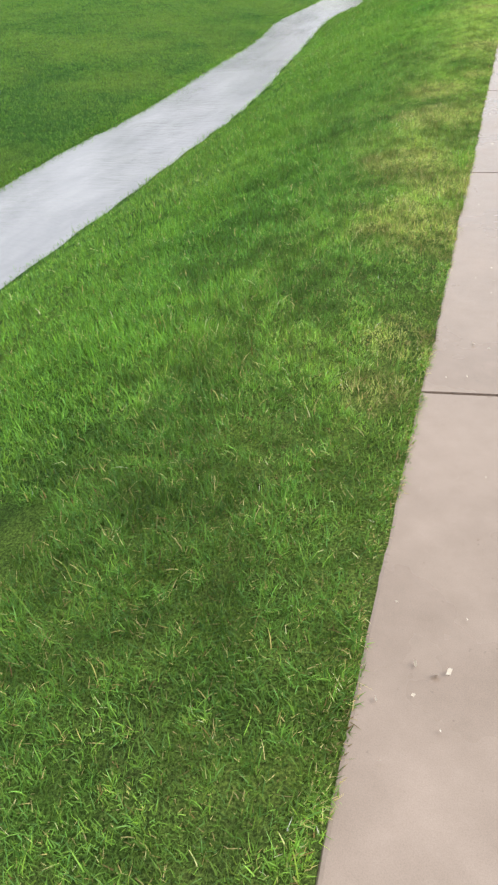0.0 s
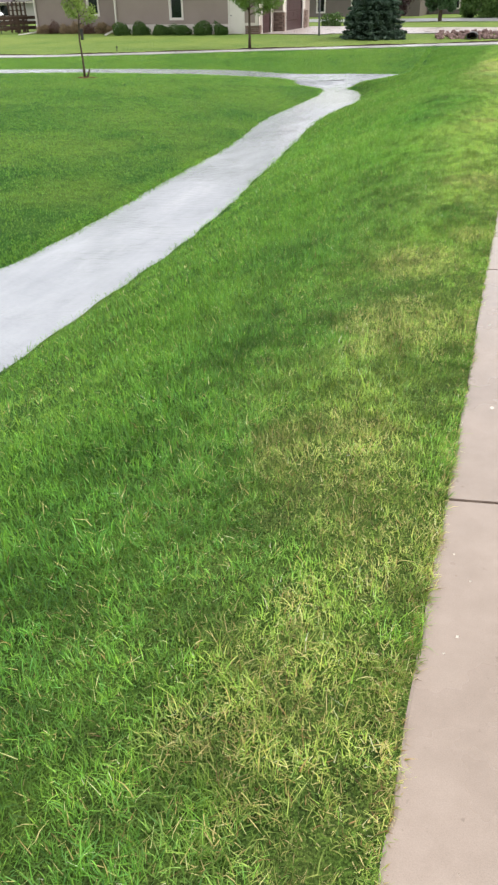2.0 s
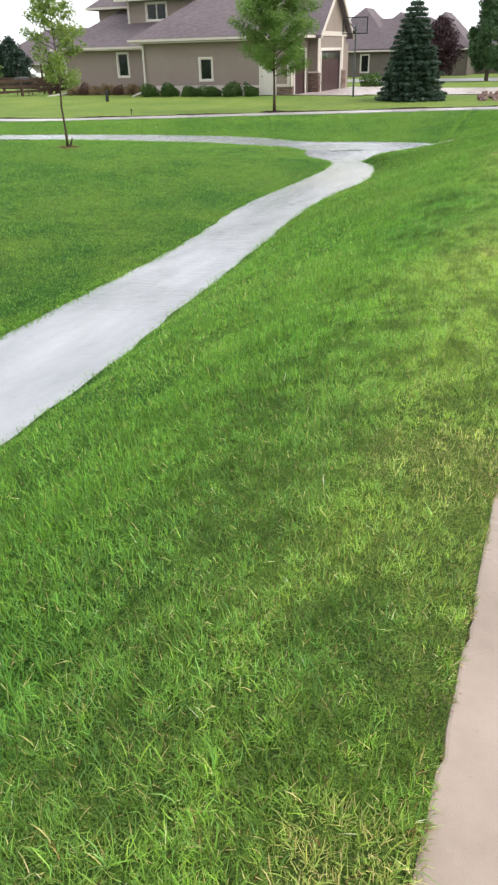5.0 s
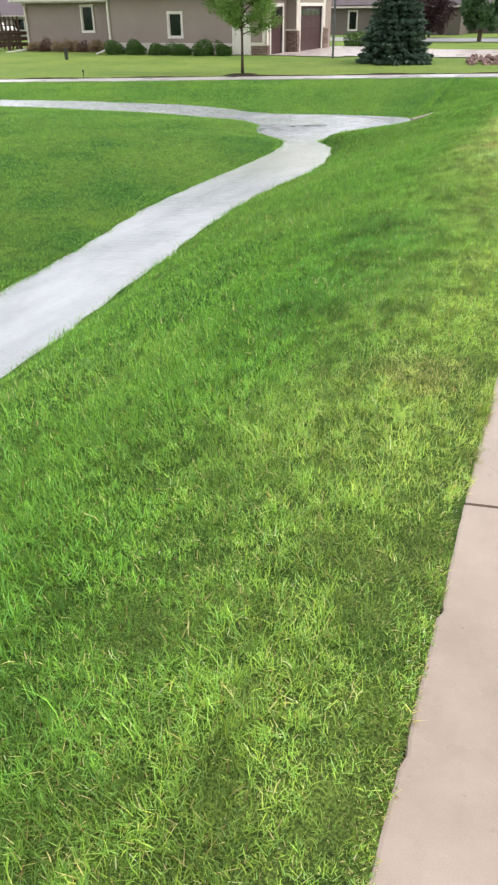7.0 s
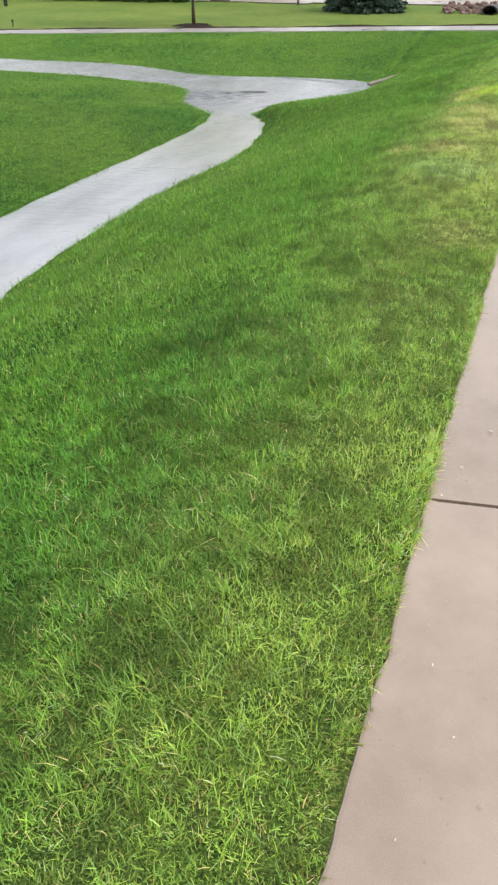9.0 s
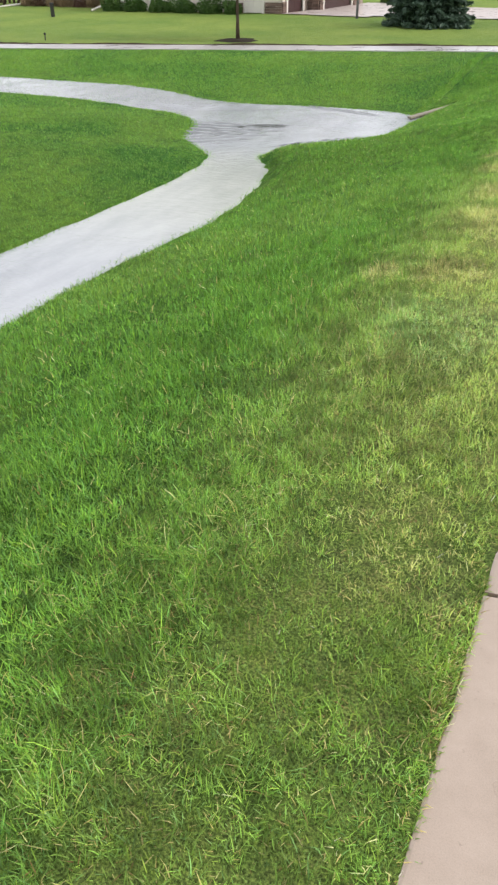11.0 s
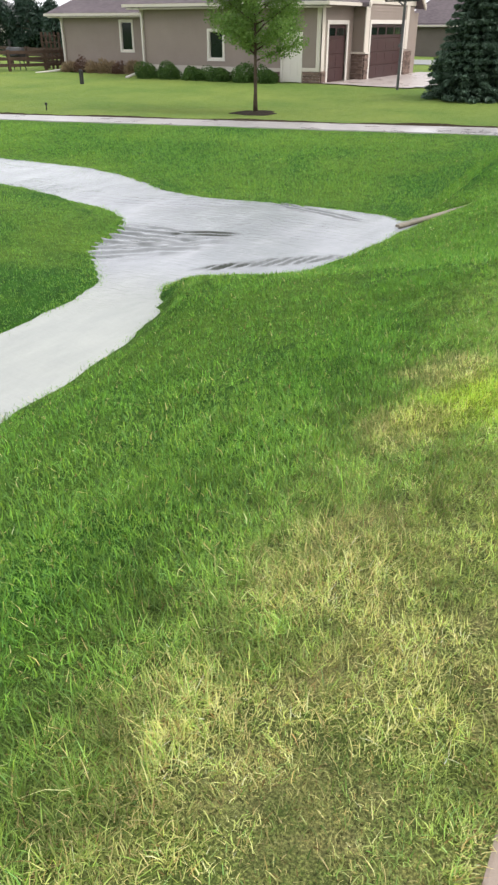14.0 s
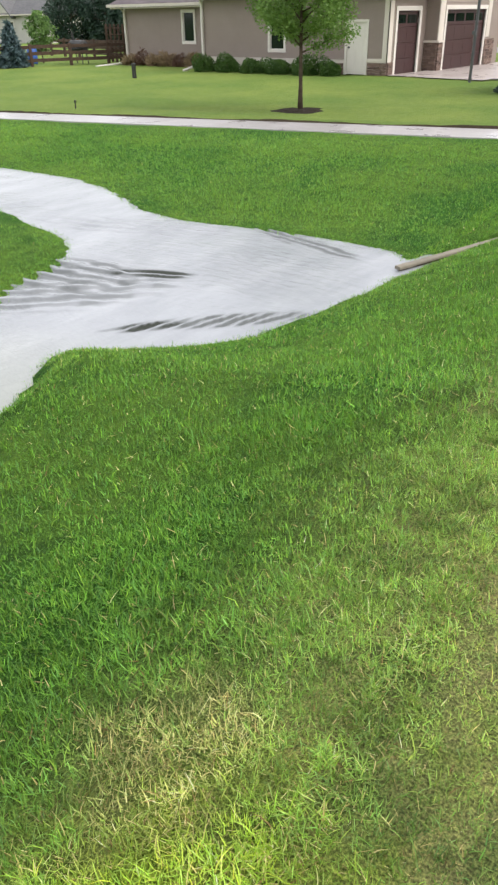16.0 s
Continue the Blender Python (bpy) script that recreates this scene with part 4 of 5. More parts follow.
    x0, x1, y0, y1, ry, r0, r1 = -26.1, -15.3, 48.55, 59.4, 54.0, -21.9, -19.6
    roof_plate("hip_roof", h, [(x0, y0, e), (x1, y0, e), (r1, ry, top), (r0, ry, top)], M_ROOF)
    roof_plate("hip_roof", h, [(x1, y0, e), (x1, y1, e), (r1, ry, top)], M_ROOF)
    roof_plate("hip_roof", h, [(x1, y1, e), (x0, y1, e), (r0, ry, top), (r1, ry, top)], M_ROOF)
    roof_plate("hip_roof", h, [(x0, y1, e), (x0, y0, e), (r0, ry, top)], M_ROOF)
    gutter(h, (x0, y0 - 0.05, e - 0.02), (x1, y0 - 0.05, e - 0.02))
    gutter(h, (x1 + 0.05, y0, e - 0.02), (x1 + 0.05, 52.0, e - 0.02))
    part("soffit", Build().box(x0 + 0.1, x1 - 0.1, y0, 49.15, e - 0.24, e - 0.19), M_TRIM, h)
    # left wing
    lo = (-32.8, 51.2, g)
    w1 = (4.2, 4.92, 0.3, 1.6)
    lap_wall("wall", h, lo, X_AX, SOUTH, 7.3, g, 1.95, [w1], M_SIDING)
    wall_window(h, lo, X_AX, SOUTH, *w1)
    lap_wall("wall", h, (-25.5, 49.1, g), Y_AX, (-1, 0, 0), 2.1, g, 2.25, [], M_SIDING)
    lap_wall("wall", h, (-32.8, 51.2, g), Y_AX, (-1, 0, 0), 12, g, 1.95, [], M_SIDING)
    b = Build()
    bar(b, lo, X_AX, SOUTH, -0.04, 0.12, g, 1.95, 0.0, 0.05)
    bar(b, lo, X_AX, SOUTH, 0.12, 7.25, 1.82, 1.95, 0.022, 0.05)
    part("corner_board", b, M_TRIM, h)
    roof_plate("wing_roof", h, [(-33.4, 50.65, 2.02), (-25.3, 50.65, 2.02), (-25.3, 55.4, 4.3), (-30.6, 55.4, 4.3)], M_ROOF)
    roof_plate("wing_roof", h, [(-33.4, 63.5, 2.02), (-33.4, 50.65, 2.02), (-30.6, 55.4, 4.3), (-30.6, 60.0, 4.3)], M_ROOF)
    gutter(h, (-33.4, 50.6, 2.0), (-26.1, 50.6, 2.0))
    part("soffit", Build().box(-33.3, -26.0, 50.65, 51.25, 1.8, 1.85), M_TRIM, h)
    # upper storey: set-back wall, and a bay with a double window
    lap_wall("wall", h, (-32.4, 55.4, 3.6), X_AX, SOUTH, 10, 3.6, 4.4, [], M_SIDING)
    uo = (-28.9, 53.5, 3.05)
    uw = (1.45, 2.85, 3.55, 4.45)
    lap_wall("wall", h, uo, X_AX, SOUTH, 7.0, 3.05, 4.75, [uw], M_SIDING)
    wall_window(h, uo, X_AX, SOUTH, *uw, panes=2)
    lap_wall("wall", h, (-28.9, 53.5, 3.05), Y_AX, (-1, 0, 0), 2.2, 3.05, 4.75, [], M_SIDING)
    lap_wall("wall", h, (-21.9, 53.5, 3.05), Y_AX, EAST, 3, 3.05, 4.75, [], M_SIDING)
    b = Build()
    bar(b, uo, X_AX, SOUTH, -0.04, 0.1, 3.05, 4.75, 0.0, 0.05)
    bar(b, uo, X_AX, SOUTH, 0.1, 4.6, 3.02, 3.14, 0.022, 0.05)
    part("corner_board", b, M_TRIM, h)
    roof_plate("upper_roof", h, [(-33.0, 54.8, 4.5), (-29.2, 54.8, 4.5), (-26.5, 60.0, 7.6), (-29.5, 60.0, 7.6)], M_ROOF)
    roof_plate("upper_roof", h, [(-33.0, 65.0, 4.5), (-33.0, 54.8, 4.5), (-29.5, 60.0, 7.6)], M_ROOF)
    roof_plate("upper_roof", h, [(-29.5, 52.95, 4.78), (-21.6, 52.95, 4.78), (-23.6, 60.0, 8.2), (-27.2, 60.0, 8.2)], M_ROOF)
    roof_plate("upper_roof", h, [(-21.6, 52.95, 4.78), (-21.6, 65.0, 4.78), (-23.6, 60.0, 8.2)], M_ROOF)
    roof_plate("upper_roof", h, [(-29.5, 60.0, 7.0), (-29.5, 52.95, 4.78), (-27.2, 60.0, 8.2)], M_ROOF)
    gutter(h, (-33.0, 54.75, 4.48), (-29.6, 54.75, 4.48))
    gutter(h, (-29.5, 52.9, 4.76), (-21.6, 52.9, 4.76))
    # back walls close the block
    b = Build()
    b.box(-32.8, -15.8, 58.9, 59.1, g, 2.0)
    part("wall", b, M_SIDING, h)
    part("wall", Build().box(-15.4, -15.2, 58.4, 59.1, g, 2.0), M_SIDING, h)
    # downspouts with their elbows and ground extensions
    b = Build()
    b.tube([(-25.42, 48.62, 2.2), (-25.42, 48.98, 1.95), (-25.42, 48.98, -0.35), (-25.42, 48.9, -0.5), (-25.8, 47.95, -0.78)], [0.06] * 5, 8)
    part("downspout", b, M_WHITE, h, "off-white downspout with angled outlet")
    b = Build()
    b.tube([(-32.72, 50.7, 1.9), (-32.72, 51.08, 1.65), (-32.72, 51.08, -0.62), (-32.74, 50.95, -0.72), (-32.9, 48.9, -0.82)], [0.06] * 5, 8)
    part("downspout", b, M_WHITE, h, "off-white downspout with long ground pipe")
    # veneer stones at the foot of the garage walls
    rng = random.Random(4)
    cache = []
    for k in range(6):
        b = Build()
        b.box(-0.5, 0.5, -0.5, 0.5, -0.5, 0.5, 0.08)
        bm = [tuple(c * (1 + rng.uniform(-0.1, 0.1)) for c in v) for v in b.v]
        b.v = bm
        cache.append(b.mesh("stone", M_STONE))

    def stones(o, u, nrm, length, z0, z1):
        o, u, nrm = Vector(o), Vector(u), Vector(nrm)
        z = z0
        while z < z1 - 0.03:
            hh = min(rng.choice((0.09, 0.12, 0.15)), z1 - z)
            s = 0.0
            while s < length - 0.02:
                ww = min(rng.uniform(0.16, 0.42), length - s)
                if length - s - ww < 0.08:
                    ww = length - s
                ob = part("stone", rng.choice(cache), None, h)
                at = o + u * (s + ww / 2) + nrm * 0.03
                m4 = Matrix.Translation((at.x, at.y, z + hh / 2))
                sx, sy = (ww - 0.012, rng.uniform(0.07, 0.1)) if abs(u.x) > 0.5 else (rng.uniform(0.07, 0.1), ww - 0.012)
                ob.matrix_basis = m4 @ Matrix.Diagonal((sx, sy, hh - 0.012, 1))
                s += ww
            z += hh

    stones((-25.5 + 8.86, 49.1, 0), X_AX, SOUTH, 0.88, g, g + 0.47)
    stones((-25.5 + 6.9, 49.1, 0), X_AX, SOUTH, 0.8, g, g + 0.45)
    stones((-15.8, 49.1, 0), Y_AX, EAST, 0.42, g, g + 0.47)
    stones((-15.8, 52.3, 0), X_AX, SOUTH, 0.6, g, 0.3)
    stones((-15.2, 52.3, 0), Y_AX, EAST, 0.44, g, 0.3)
    stones((-15.2, 57.25, 0), Y_AX, EAST, 1.1, g, 0.3)
    return h


build_house()


def far_house(at, wide, deep, wall_h, roof_h, wall_m, roof_m, label, windows, gables=(), hips=()):
    """A neighbour's house: walls, hipped roof, windows on the near side, smaller cross gables."""
    x, y = at
    g = ground_at(x, y) - 0.05
    h = thing("neighbour_house", (x, y, g), label, "house")
    lap_wall("wall", h, (x, y, g), X_AX, SOUTH, wide, g, g + wall_h, [(a, a + w, g + z0, g + z1) for a, w, z0, z1 in windows], wall_m)
    for a, w, z0, z1 in windows:
        wall_window(h, (x, y, g), X_AX, SOUTH, a, a + w, g + z0, g + z1)
    b = Build()
    b.box(x, x + 0.2, y + 0.2, y + deep, g, g + wall_h)
    b.box(x + wide - 0.2, x + wide, y + 0.2, y + deep, g, g + wall_h)
    b.box(x, x + wide, y + deep - 0.2, y + deep, g, g + wall_h)
    part("wall", b, wall_m, h)
    e, t = g + wall_h, g + wall_h + roof_h
    x0, x1, y0, y1 = x - 0.5, x + wide + 0.5, y - 0.5, y + deep + 0.5
    c, i = (y0 + y1) / 2, min(deep * 0.45, wide * 0.42)
    roof_plate("roof", h, [(x0, y0, e), (x1, y0, e), (x1 - i, c, t), (x0 + i, c, t)], roof_m)
    roof_plate("roof", h, [(x1, y0, e), (x1, y1, e), (x1 - i, c, t)], roof_m)
    roof_plate("roof", h, [(x1, y1, e), (x0, y1, e), (x0 + i, c, t), (x1 - i, c, t)], roof_m)
    roof_plate("roof", h, [(x0, y1, e), (x0, y0, e), (x0 + i, c, t)], roof_m)
    gutter(h, (x0, y0, e), (x1, y0, e))
    for ha, hw, hh in hips:
        p, q = (x + ha, y0 + 0.15, e + 0.12), (x + ha + hw, y0 + 0.15, e + 0.12)
        top, far = (x + ha + hw / 2, y0 + hw * 0.55, e + hh), (x + ha + hw / 2, c + 1.5, e + hh)
        roof_plate("hip_roof", h, [p, q, top], roof_m)
        roof_plate("hip_roof", h, [q, (q[0], c + 1.5, e + 0.12), far, top], roof_m)
        roof_plate("hip_roof", h, [(p[0], c + 1.5, e + 0.12), p, top, far], roof_m)
    for ga, gw, gh in gables:
        b = Build()
        b.face((x + ga, y - 0.35, e - 0.1), (x + ga + gw, y - 0.35, e - 0.1), (x + ga + gw / 2, y - 0.35, e + gh))
        part("gable_wall", b, wall_m, h)
        for s in (0, 1):
            pts = [(x + ga + s * gw + (0.3 if s else -0.3), y - 0.6, e - 0.25), (x + ga + gw / 2, y - 0.6, e + gh + 0.15),
                   (x + ga + gw / 2, y + deep / 2, e + gh + 0.15), (x + ga + s * gw + (0.3 if s else -0.3), y + deep / 2, e - 0.25)]
            roof_plate("gable_roof", h, pts if s else pts[::-1], roof_m)
    return h


M_BROWNWALL = simple("brown_siding", (0.13, 0.11, 0.095), (0.18, 0.15, 0.13), 0.8, 25, 0.6, 0.3, 0.1)
M_CREAMWALL = simple("cream_siding", (0.42, 0.4, 0.37), (0.52, 0.5, 0.46), 0.8, 25, 0.6, 0.3, 0.1)
far_house((-26.0, 85.0), 15.3, 12, 2.4, 2.9, M_BROWNWALL, M_ROOF, "dark brown house with mauve hipped roofs behind the drive", [(4.9, 0.75, 0.5, 2.0), (8.5, 0.8, 0.4, 2.0)], (), [(-0.3, 8.6, 3.9), (4.0, 7.6, 3.35), (9.0, 6.6, 3.2)])
far_house((-13.5, 92.0), 9.0, 10, 2.4, 2.7, M_BROWNWALL, M_ROOF, "low house with mauve roof behind purple-leaved tree", [(2.0, 1.0, 0.6, 1.9), (5.0, 1.0, 0.6, 1.9)])
far_house((-62.0, 78.0), 17.0, 11, 1.9, 3.4, M_CREAMWALL, M_ROOF, "house with mauve shingle roof beyond the fence", [(3.0, 1.2, 0.6, 1.6), (7.5, 1.2, 0.6, 1.6), (12.0, 0.9, 0.6, 1.6)], [(9.5, 5.0, 2.0)])
far_house((-86.0, 76.0), 15.0, 11, 2.8, 3.8, M_CREAMWALL, M_ROOF2, "cream house with grey roof behind the spruces", [(3.0, 1.2, 0.8, 2.1), (8.5, 1.2, 0.8, 2.1), (12.0, 1.0, 0.8, 2.1)], [(4.0, 6.0, 2.6)])


# ---- trees and shrubs ----
def limb(b, p, q, r0, r1, rng, n=5):
    p, q = Vector(p), Vector(q)
    pts = []
    for i in range(n + 1):
        s = i / n
        sag = Vector((rng.uniform(-1, 1), rng.uniform(-1, 1), rng.uniform(-0.5, 0.5))) * 0.03 * (q - p).length * (0 < i < n)
        pts.append(p.lerp(q, s) + sag)
    b.tube(pts, [r0 + (r1 - r0) * i / n for i in range(n + 1)], 7)


def leafy_tree(name, at, height, trunk, fork, radius, leaf, count, m, label, seed, lean=(0, 0), narrow=1.0, ring=None):
    """A broad-leaved tree: tapered trunk, limbs, and leaves gathered round the limb ends with gaps between."""
    rng = random.Random(seed)
    nr = np.random.RandomState(seed)
    x, y = at
    z = ground_at(x, y)
    t = thing(name, (x, y, z), label, "tree")
    b = Build()
    topx, topy = x + lean[0], y + lean[1]
    spine = []
    for i in range(9):
        s = i / 8
        spine.append((x + (topx - x) * s + rng.uniform(-0.03, 0.03) * (i > 1), y + (topy - y) * s + rng.uniform(-0.03, 0.03) * (i > 1), z - 0.05 + (height * 0.92 + 0.05) * s))
    b.tube(spine, [trunk * 1.35] + [trunk * (1 - 0.85 * i / 8) for i in range(1, 9)], 10)
    clumps = []
    n = 44
    for i in range(n):
        s = fork + (0.97 - fork) * ((i + rng.random() * 0.6) / n)
        k = s * 8
        a = Vector(spine[min(int(k), 7)]).lerp(Vector(spine[min(int(k), 7) + 1]), k - int(k))
        w = (s - fork) / (1 - fork)
        reach = radius * (math.sin(math.pi * min(1, 0.24 + 0.76 * w ** 0.8)) ** 0.8 * 0.95 + 0.12) * rng.uniform(0.62, 1.18)
        ang = i * 2.4 + rng.uniform(-0.5, 0.5)
        tip = a + Vector((math.cos(ang) * reach * narrow, math.sin(ang) * reach * narrow, reach * rng.uniform(0.35, 0.8)))
        tip.z = min(tip.z, z + height)
        limb(b, a, tip, trunk * 0.42 * (1 - 0.6 * w), 0.008, rng)
        for f, sz in ((0.36, 0.6), (0.6, 0.75), (0.8, 0.9), (1.0, 1.0)):
            clumps.append((a.lerp(tip, f), sz * radius * rng.uniform(0.22, 0.38)))
    clumps.append((Vector(spine[-1]), radius * 0.25))
    part("trunk", b, M_BARK, t, smooth=True)
    share = np.array([c[1] ** 2 for c in clumps])
    pick = nr.choice(len(clumps), count, p=share / share.sum())
    mid = np.array([tuple(c[0]) for c in clumps])[pick]
    rad = np.array([c[1] for c in clumps])[pick]
    off = nr.normal(size=(count, 3))
    off /= np.linalg.norm(off, axis=1)[:, None]
    off *= (nr.rand(count) ** 0.45)[:, None] * rad[:, None] * np.array([1, 1, 0.75])
    pos = mid + off
    pos[:, 2] = np.maximum(pos[:, 2], z + height * fork * 0.8)
    part("crown", quad_mesh("crown", leaf_quads(pos, leaf * nr.uniform(0.6, 1.25, count), nr, 0.35), m), m, t)
    if ring:
        r, rm, rl = ring
        rb = Build()
        for i in range(24):
            a0 = 2 * math.pi * i / 24
            rr = r * (1 + 0.15 * math.sin(3 * a0 + seed) + 0.08 * math.sin(7 * a0))
            rb.v.append((x + rr * math.cos(a0), y + rr * math.sin(a0), ground_at(x + rr * math.cos(a0), y + rr * math.sin(a0)) - 0.01))
        for i in range(24):
            a0 = 2 * math.pi * i / 24
            rr = 0.5 * r
            rb.v.append((x + rr * math.cos(a0), y + rr * math.sin(a0), z + 0.05 * r + 0.012 * math.sin(5 * a0)))
        rb.v.append((x, y, z + 0.08 * r))
        for i in range(24):
            j = (i + 1) % 24
            rb.f += [(i, j, 24 + j, 24 + i), (24 + i, 24 + j, 48)]
        tagged(part("mulch_ring", rb, rm), rl, "mulch")
    return t


def conifer(name, at, height, radius, tiers, per, m, label, seed, bare=0.05, droop=0.25, needle=0.11, dense=9, taper=0.8):
    """A spruce or pine: tiers of drooping boughs set with needle sprays."""
    rng = random.Random(seed)
    nr = np.random.RandomState(seed)
    x, y = at
    z = ground_at(x, y)
    t = thing(name, (x, y, z), label, "tree")
    b = Build()
    b.tube([(x, y, z - 0.05), (x, y, z + height * 0.5), (x, y, z + height * 0.99)], [0.035 * height * 0.6, 0.012 * height, 0.01], 8)
    pos, aim, size = [], [], []
    for i in range(tiers):
        s = i / (tiers - 1)
        zz = z + height * (bare + (0.985 - bare) * s)
        r = radius * ((1 - s) ** taper + 0.03) * rng.uniform(0.86, 1.1)
        if i == 0:
            r *= 0.85
        k = max(5, int(per * (1 - 0.6 * s)))
        for j in range(k):
            ang = 2 * math.pi * (j + rng.random() * 0.7) / k + i * 1.1
            rr = r * rng.uniform(0.72, 1.12)
            dx, dy = math.cos(ang), math.sin(ang)
            tipz = zz - droop * rr + 0.1 * rr
            if rr > 0.3:
                b.tube([(x, y, zz), (x + dx * rr * 0.6, y + dy * rr * 0.6, zz - droop * rr * 0.7), (x + dx * rr * 0.95, y + dy * rr * 0.95, tipz)], [0.02, 0.012, 0.004], 4)
            n = max(4, int(dense * rr * 3.2))
            for q in range(n):
                f = 0.25 + 0.75 * (q + rng.random()) / n
                side = rng.uniform(-1, 1) * 0.26 * rr * (1.15 - f) + rng.uniform(-0.05, 0.05)
                drop = -droop * rr * f * (1 - 0.35 * f) - abs(side) * 0.25 + rng.uniform(-0.06, 0.03)
                pos.append((x + dx * rr * f - dy * side, y + dy * rr * f + dx * side, zz + drop))
                sg = 0.8 if side > 0 else -0.8
                aim.append((dx - dy * sg * 0.6, dy + dx * sg * 0.6, -0.25))
                size.append(needle * rng.uniform(0.7, 1.3))
    part("trunk", b, M_BARK, t)
    pos, aim, size = np.array(pos), np.array(aim), np.array(size)
    qa = leaf_quads(pos, size, nr, 0.0, 4.2, aim)
    qb = leaf_quads(pos + nr.normal(0, 0.03, pos.shape), size * 0.9, nr, 0.0, 3.6, aim)
    part("needles", quad_mesh("needles", np.concatenate([qa, qb]), m), m, t)
    return t


def full_tree(name, at, height, radius, leaf, count, m, label, seed, skirt=0.12, peak=0.42, point=1.6):
    """A dense tree clothed nearly to the ground: short trunk, stubby limbs and a lumpy, gapped crown."""
    nr = np.random.RandomState(seed)
    rng = random.Random(seed)
    x, y = at
    z = ground_at(x, y)
    t = thing(name, (x, y, z), label, "tree")
    b = Build()
    b.tube([(x, y, z - 0.05), (x, y, z + height * 0.5), (x, y, z + height * 0.9)], [0.022 * height, 0.014 * height, 0.01], 9)
    lumps = []
    for i in range(70):
        s = skirt + (1 - skirt) * (i + rng.random()) / 70
        w = (s - skirt) / (1 - skirt)
        r = radius * max(0.6, (w / peak) ** 0.5) if w < peak else radius * (1 - ((w - peak) / (1 - peak)) ** point)
        a = i * 2.4 + rng.uniform(-0.4, 0.4)
        f = rng.uniform(0.55, 1.0)
        c = Vector((x + r * f * math.cos(a), y + r * f * math.sin(a), z + height * s))
        lumps.append((c, radius * rng.uniform(0.2, 0.36)))
        if i % 4 == 0:
            limb(b, (x, y, c.z - 0.2 * r), c, 0.05, 0.012, rng, 3)
    part("trunk", b, M_BARK, t)
    pick = nr.randint(0, len(lumps), count)
    mid, rad = np.array([tuple(c[0]) for c in lumps])[pick], np.array([c[1] for c in lumps])[pick]
    off = nr.normal(size=(count, 3))
    off /= np.linalg.norm(off, axis=1)[:, None]
    pos = mid + off * (nr.rand(count) ** 0.4 * rad)[:, None]
    pos[:, 2] = np.maximum(pos[:, 2], z + 0.05)
    part("crown", quad_mesh("crown", leaf_quads(pos, leaf * nr.uniform(0.6, 1.3, count), nr, 0.2), m), m, t)
    return t


def shrub(name, at, r, h, m, leaf, count, label, seed, group="", spiky=False):
    """A shrub: stems and a lumpy crown of small leaves."""
    nr = np.random.RandomState(seed)
    rng = random.Random(seed)
    x, y = at
    z = ground_at(x, y)
    t = thing(name, (x, y, z), label, "shrub", group)
    b = Build()
    for i in range(7):
        a = 2 * math.pi * i / 7
        b.tube([(x, y, z - 0.03), (x + 0.5 * r * math.cos(a), y + 0.5 * r * math.sin(a), z + 0.6 * h)], [0.02, 0.008], 5)
    part("stems", b, M_BARK, t)
    lumps = [(rng.uniform(0, 6.28), rng.uniform(0.2, 1.3), rng.uniform(0.1, 0.3)) for _ in range(18)]
    u = nr.normal(size=(count, 3))
    u[:, 2] = np.abs(u[:, 2]) - 0.12
    u /= np.linalg.norm(u, axis=1)[:, None]
    grow = np.ones(count)
    for a, e, g in lumps:
        c = np.array([math.cos(a) * math.cos(e), math.sin(a) * math.cos(e), math.sin(e)])
        grow += g * np.exp(-((1 - u @ c) / 0.08))
    f = (nr.rand(count) ** 0.3) * grow
    pos = np.stack([x + u[:, 0] * r * f, y + u[:, 1] * r * f, z + 0.1 * h + u[:, 2] * h * 0.88 * f], -1)
    pos[:, 2] = np.maximum(pos[:, 2], z + 0.02)
    aim = u * 1.5 if spiky else None
    part("foliage", quad_mesh("foliage", leaf_quads(pos, leaf * nr.uniform(0.6, 1.3, count), nr, 0.0, 5.0 if spiky else 1.5, aim), m), m, t)
    return t


leafy_tree("street_tree", (-12.9, 38.8), 5.9, 0.062, 0.27, 1.5, 0.05, 52000, M_MAPLE, "young green maple on the verge with dark mulch", 3, ring=(0.8, M_MULCH2, "low ring of dark mulch round the maple"))
leafy_tree("young_tree", (-12.75, 22.45), 4.6, 0.032, 0.34, 0.6, 0.042, 9500, M_YOUNG, "slender yellow-green sapling on the lawn between channels", 8, ring=(0.42, M_MULCH, "mound of red-brown mulch round the sapling"))
conifer("spruce", (-8.2, 46.3), 4.62, 1.66, 21, 29, M_SPRUCE, "dense dark green spruce with boughs to the ground", 5, bare=0.03, needle=0.05, dense=46, taper=0.56)
full_tree("pear_tree", (-7.0, 69.0), 7.4, 1.75, 0.13, 19000, M_FIR, "dense upright dark green tree beside the street", 6, 0.13, 0.22, 0.95)
full_tree("purple_tree", (-12.2, 78.0), 4.4, 1.9, 0.13, 9000, M_PURPLE, "purple-leaved crab apple before the far houses", 12, 0.14)
full_tree("broadleaf_tree", (-4.4, 78.0), 6.6, 2.3, 0.16, 18000, M_BROAD, "full green broadleaf tree beyond the street", 14, 0.03)
full_tree("broadleaf_tree", (-1.0, 80.0), 7.6, 3.0, 0.17, 18000, M_BROAD, "full green broadleaf tree beyond the street", 15, 0.03)
full_tree("broadleaf_tree", (4.5, 76.0), 7.0, 3.0, 0.2, 9000, M_BROAD, "full green broadleaf tree beyond the street", 16, 0.03)
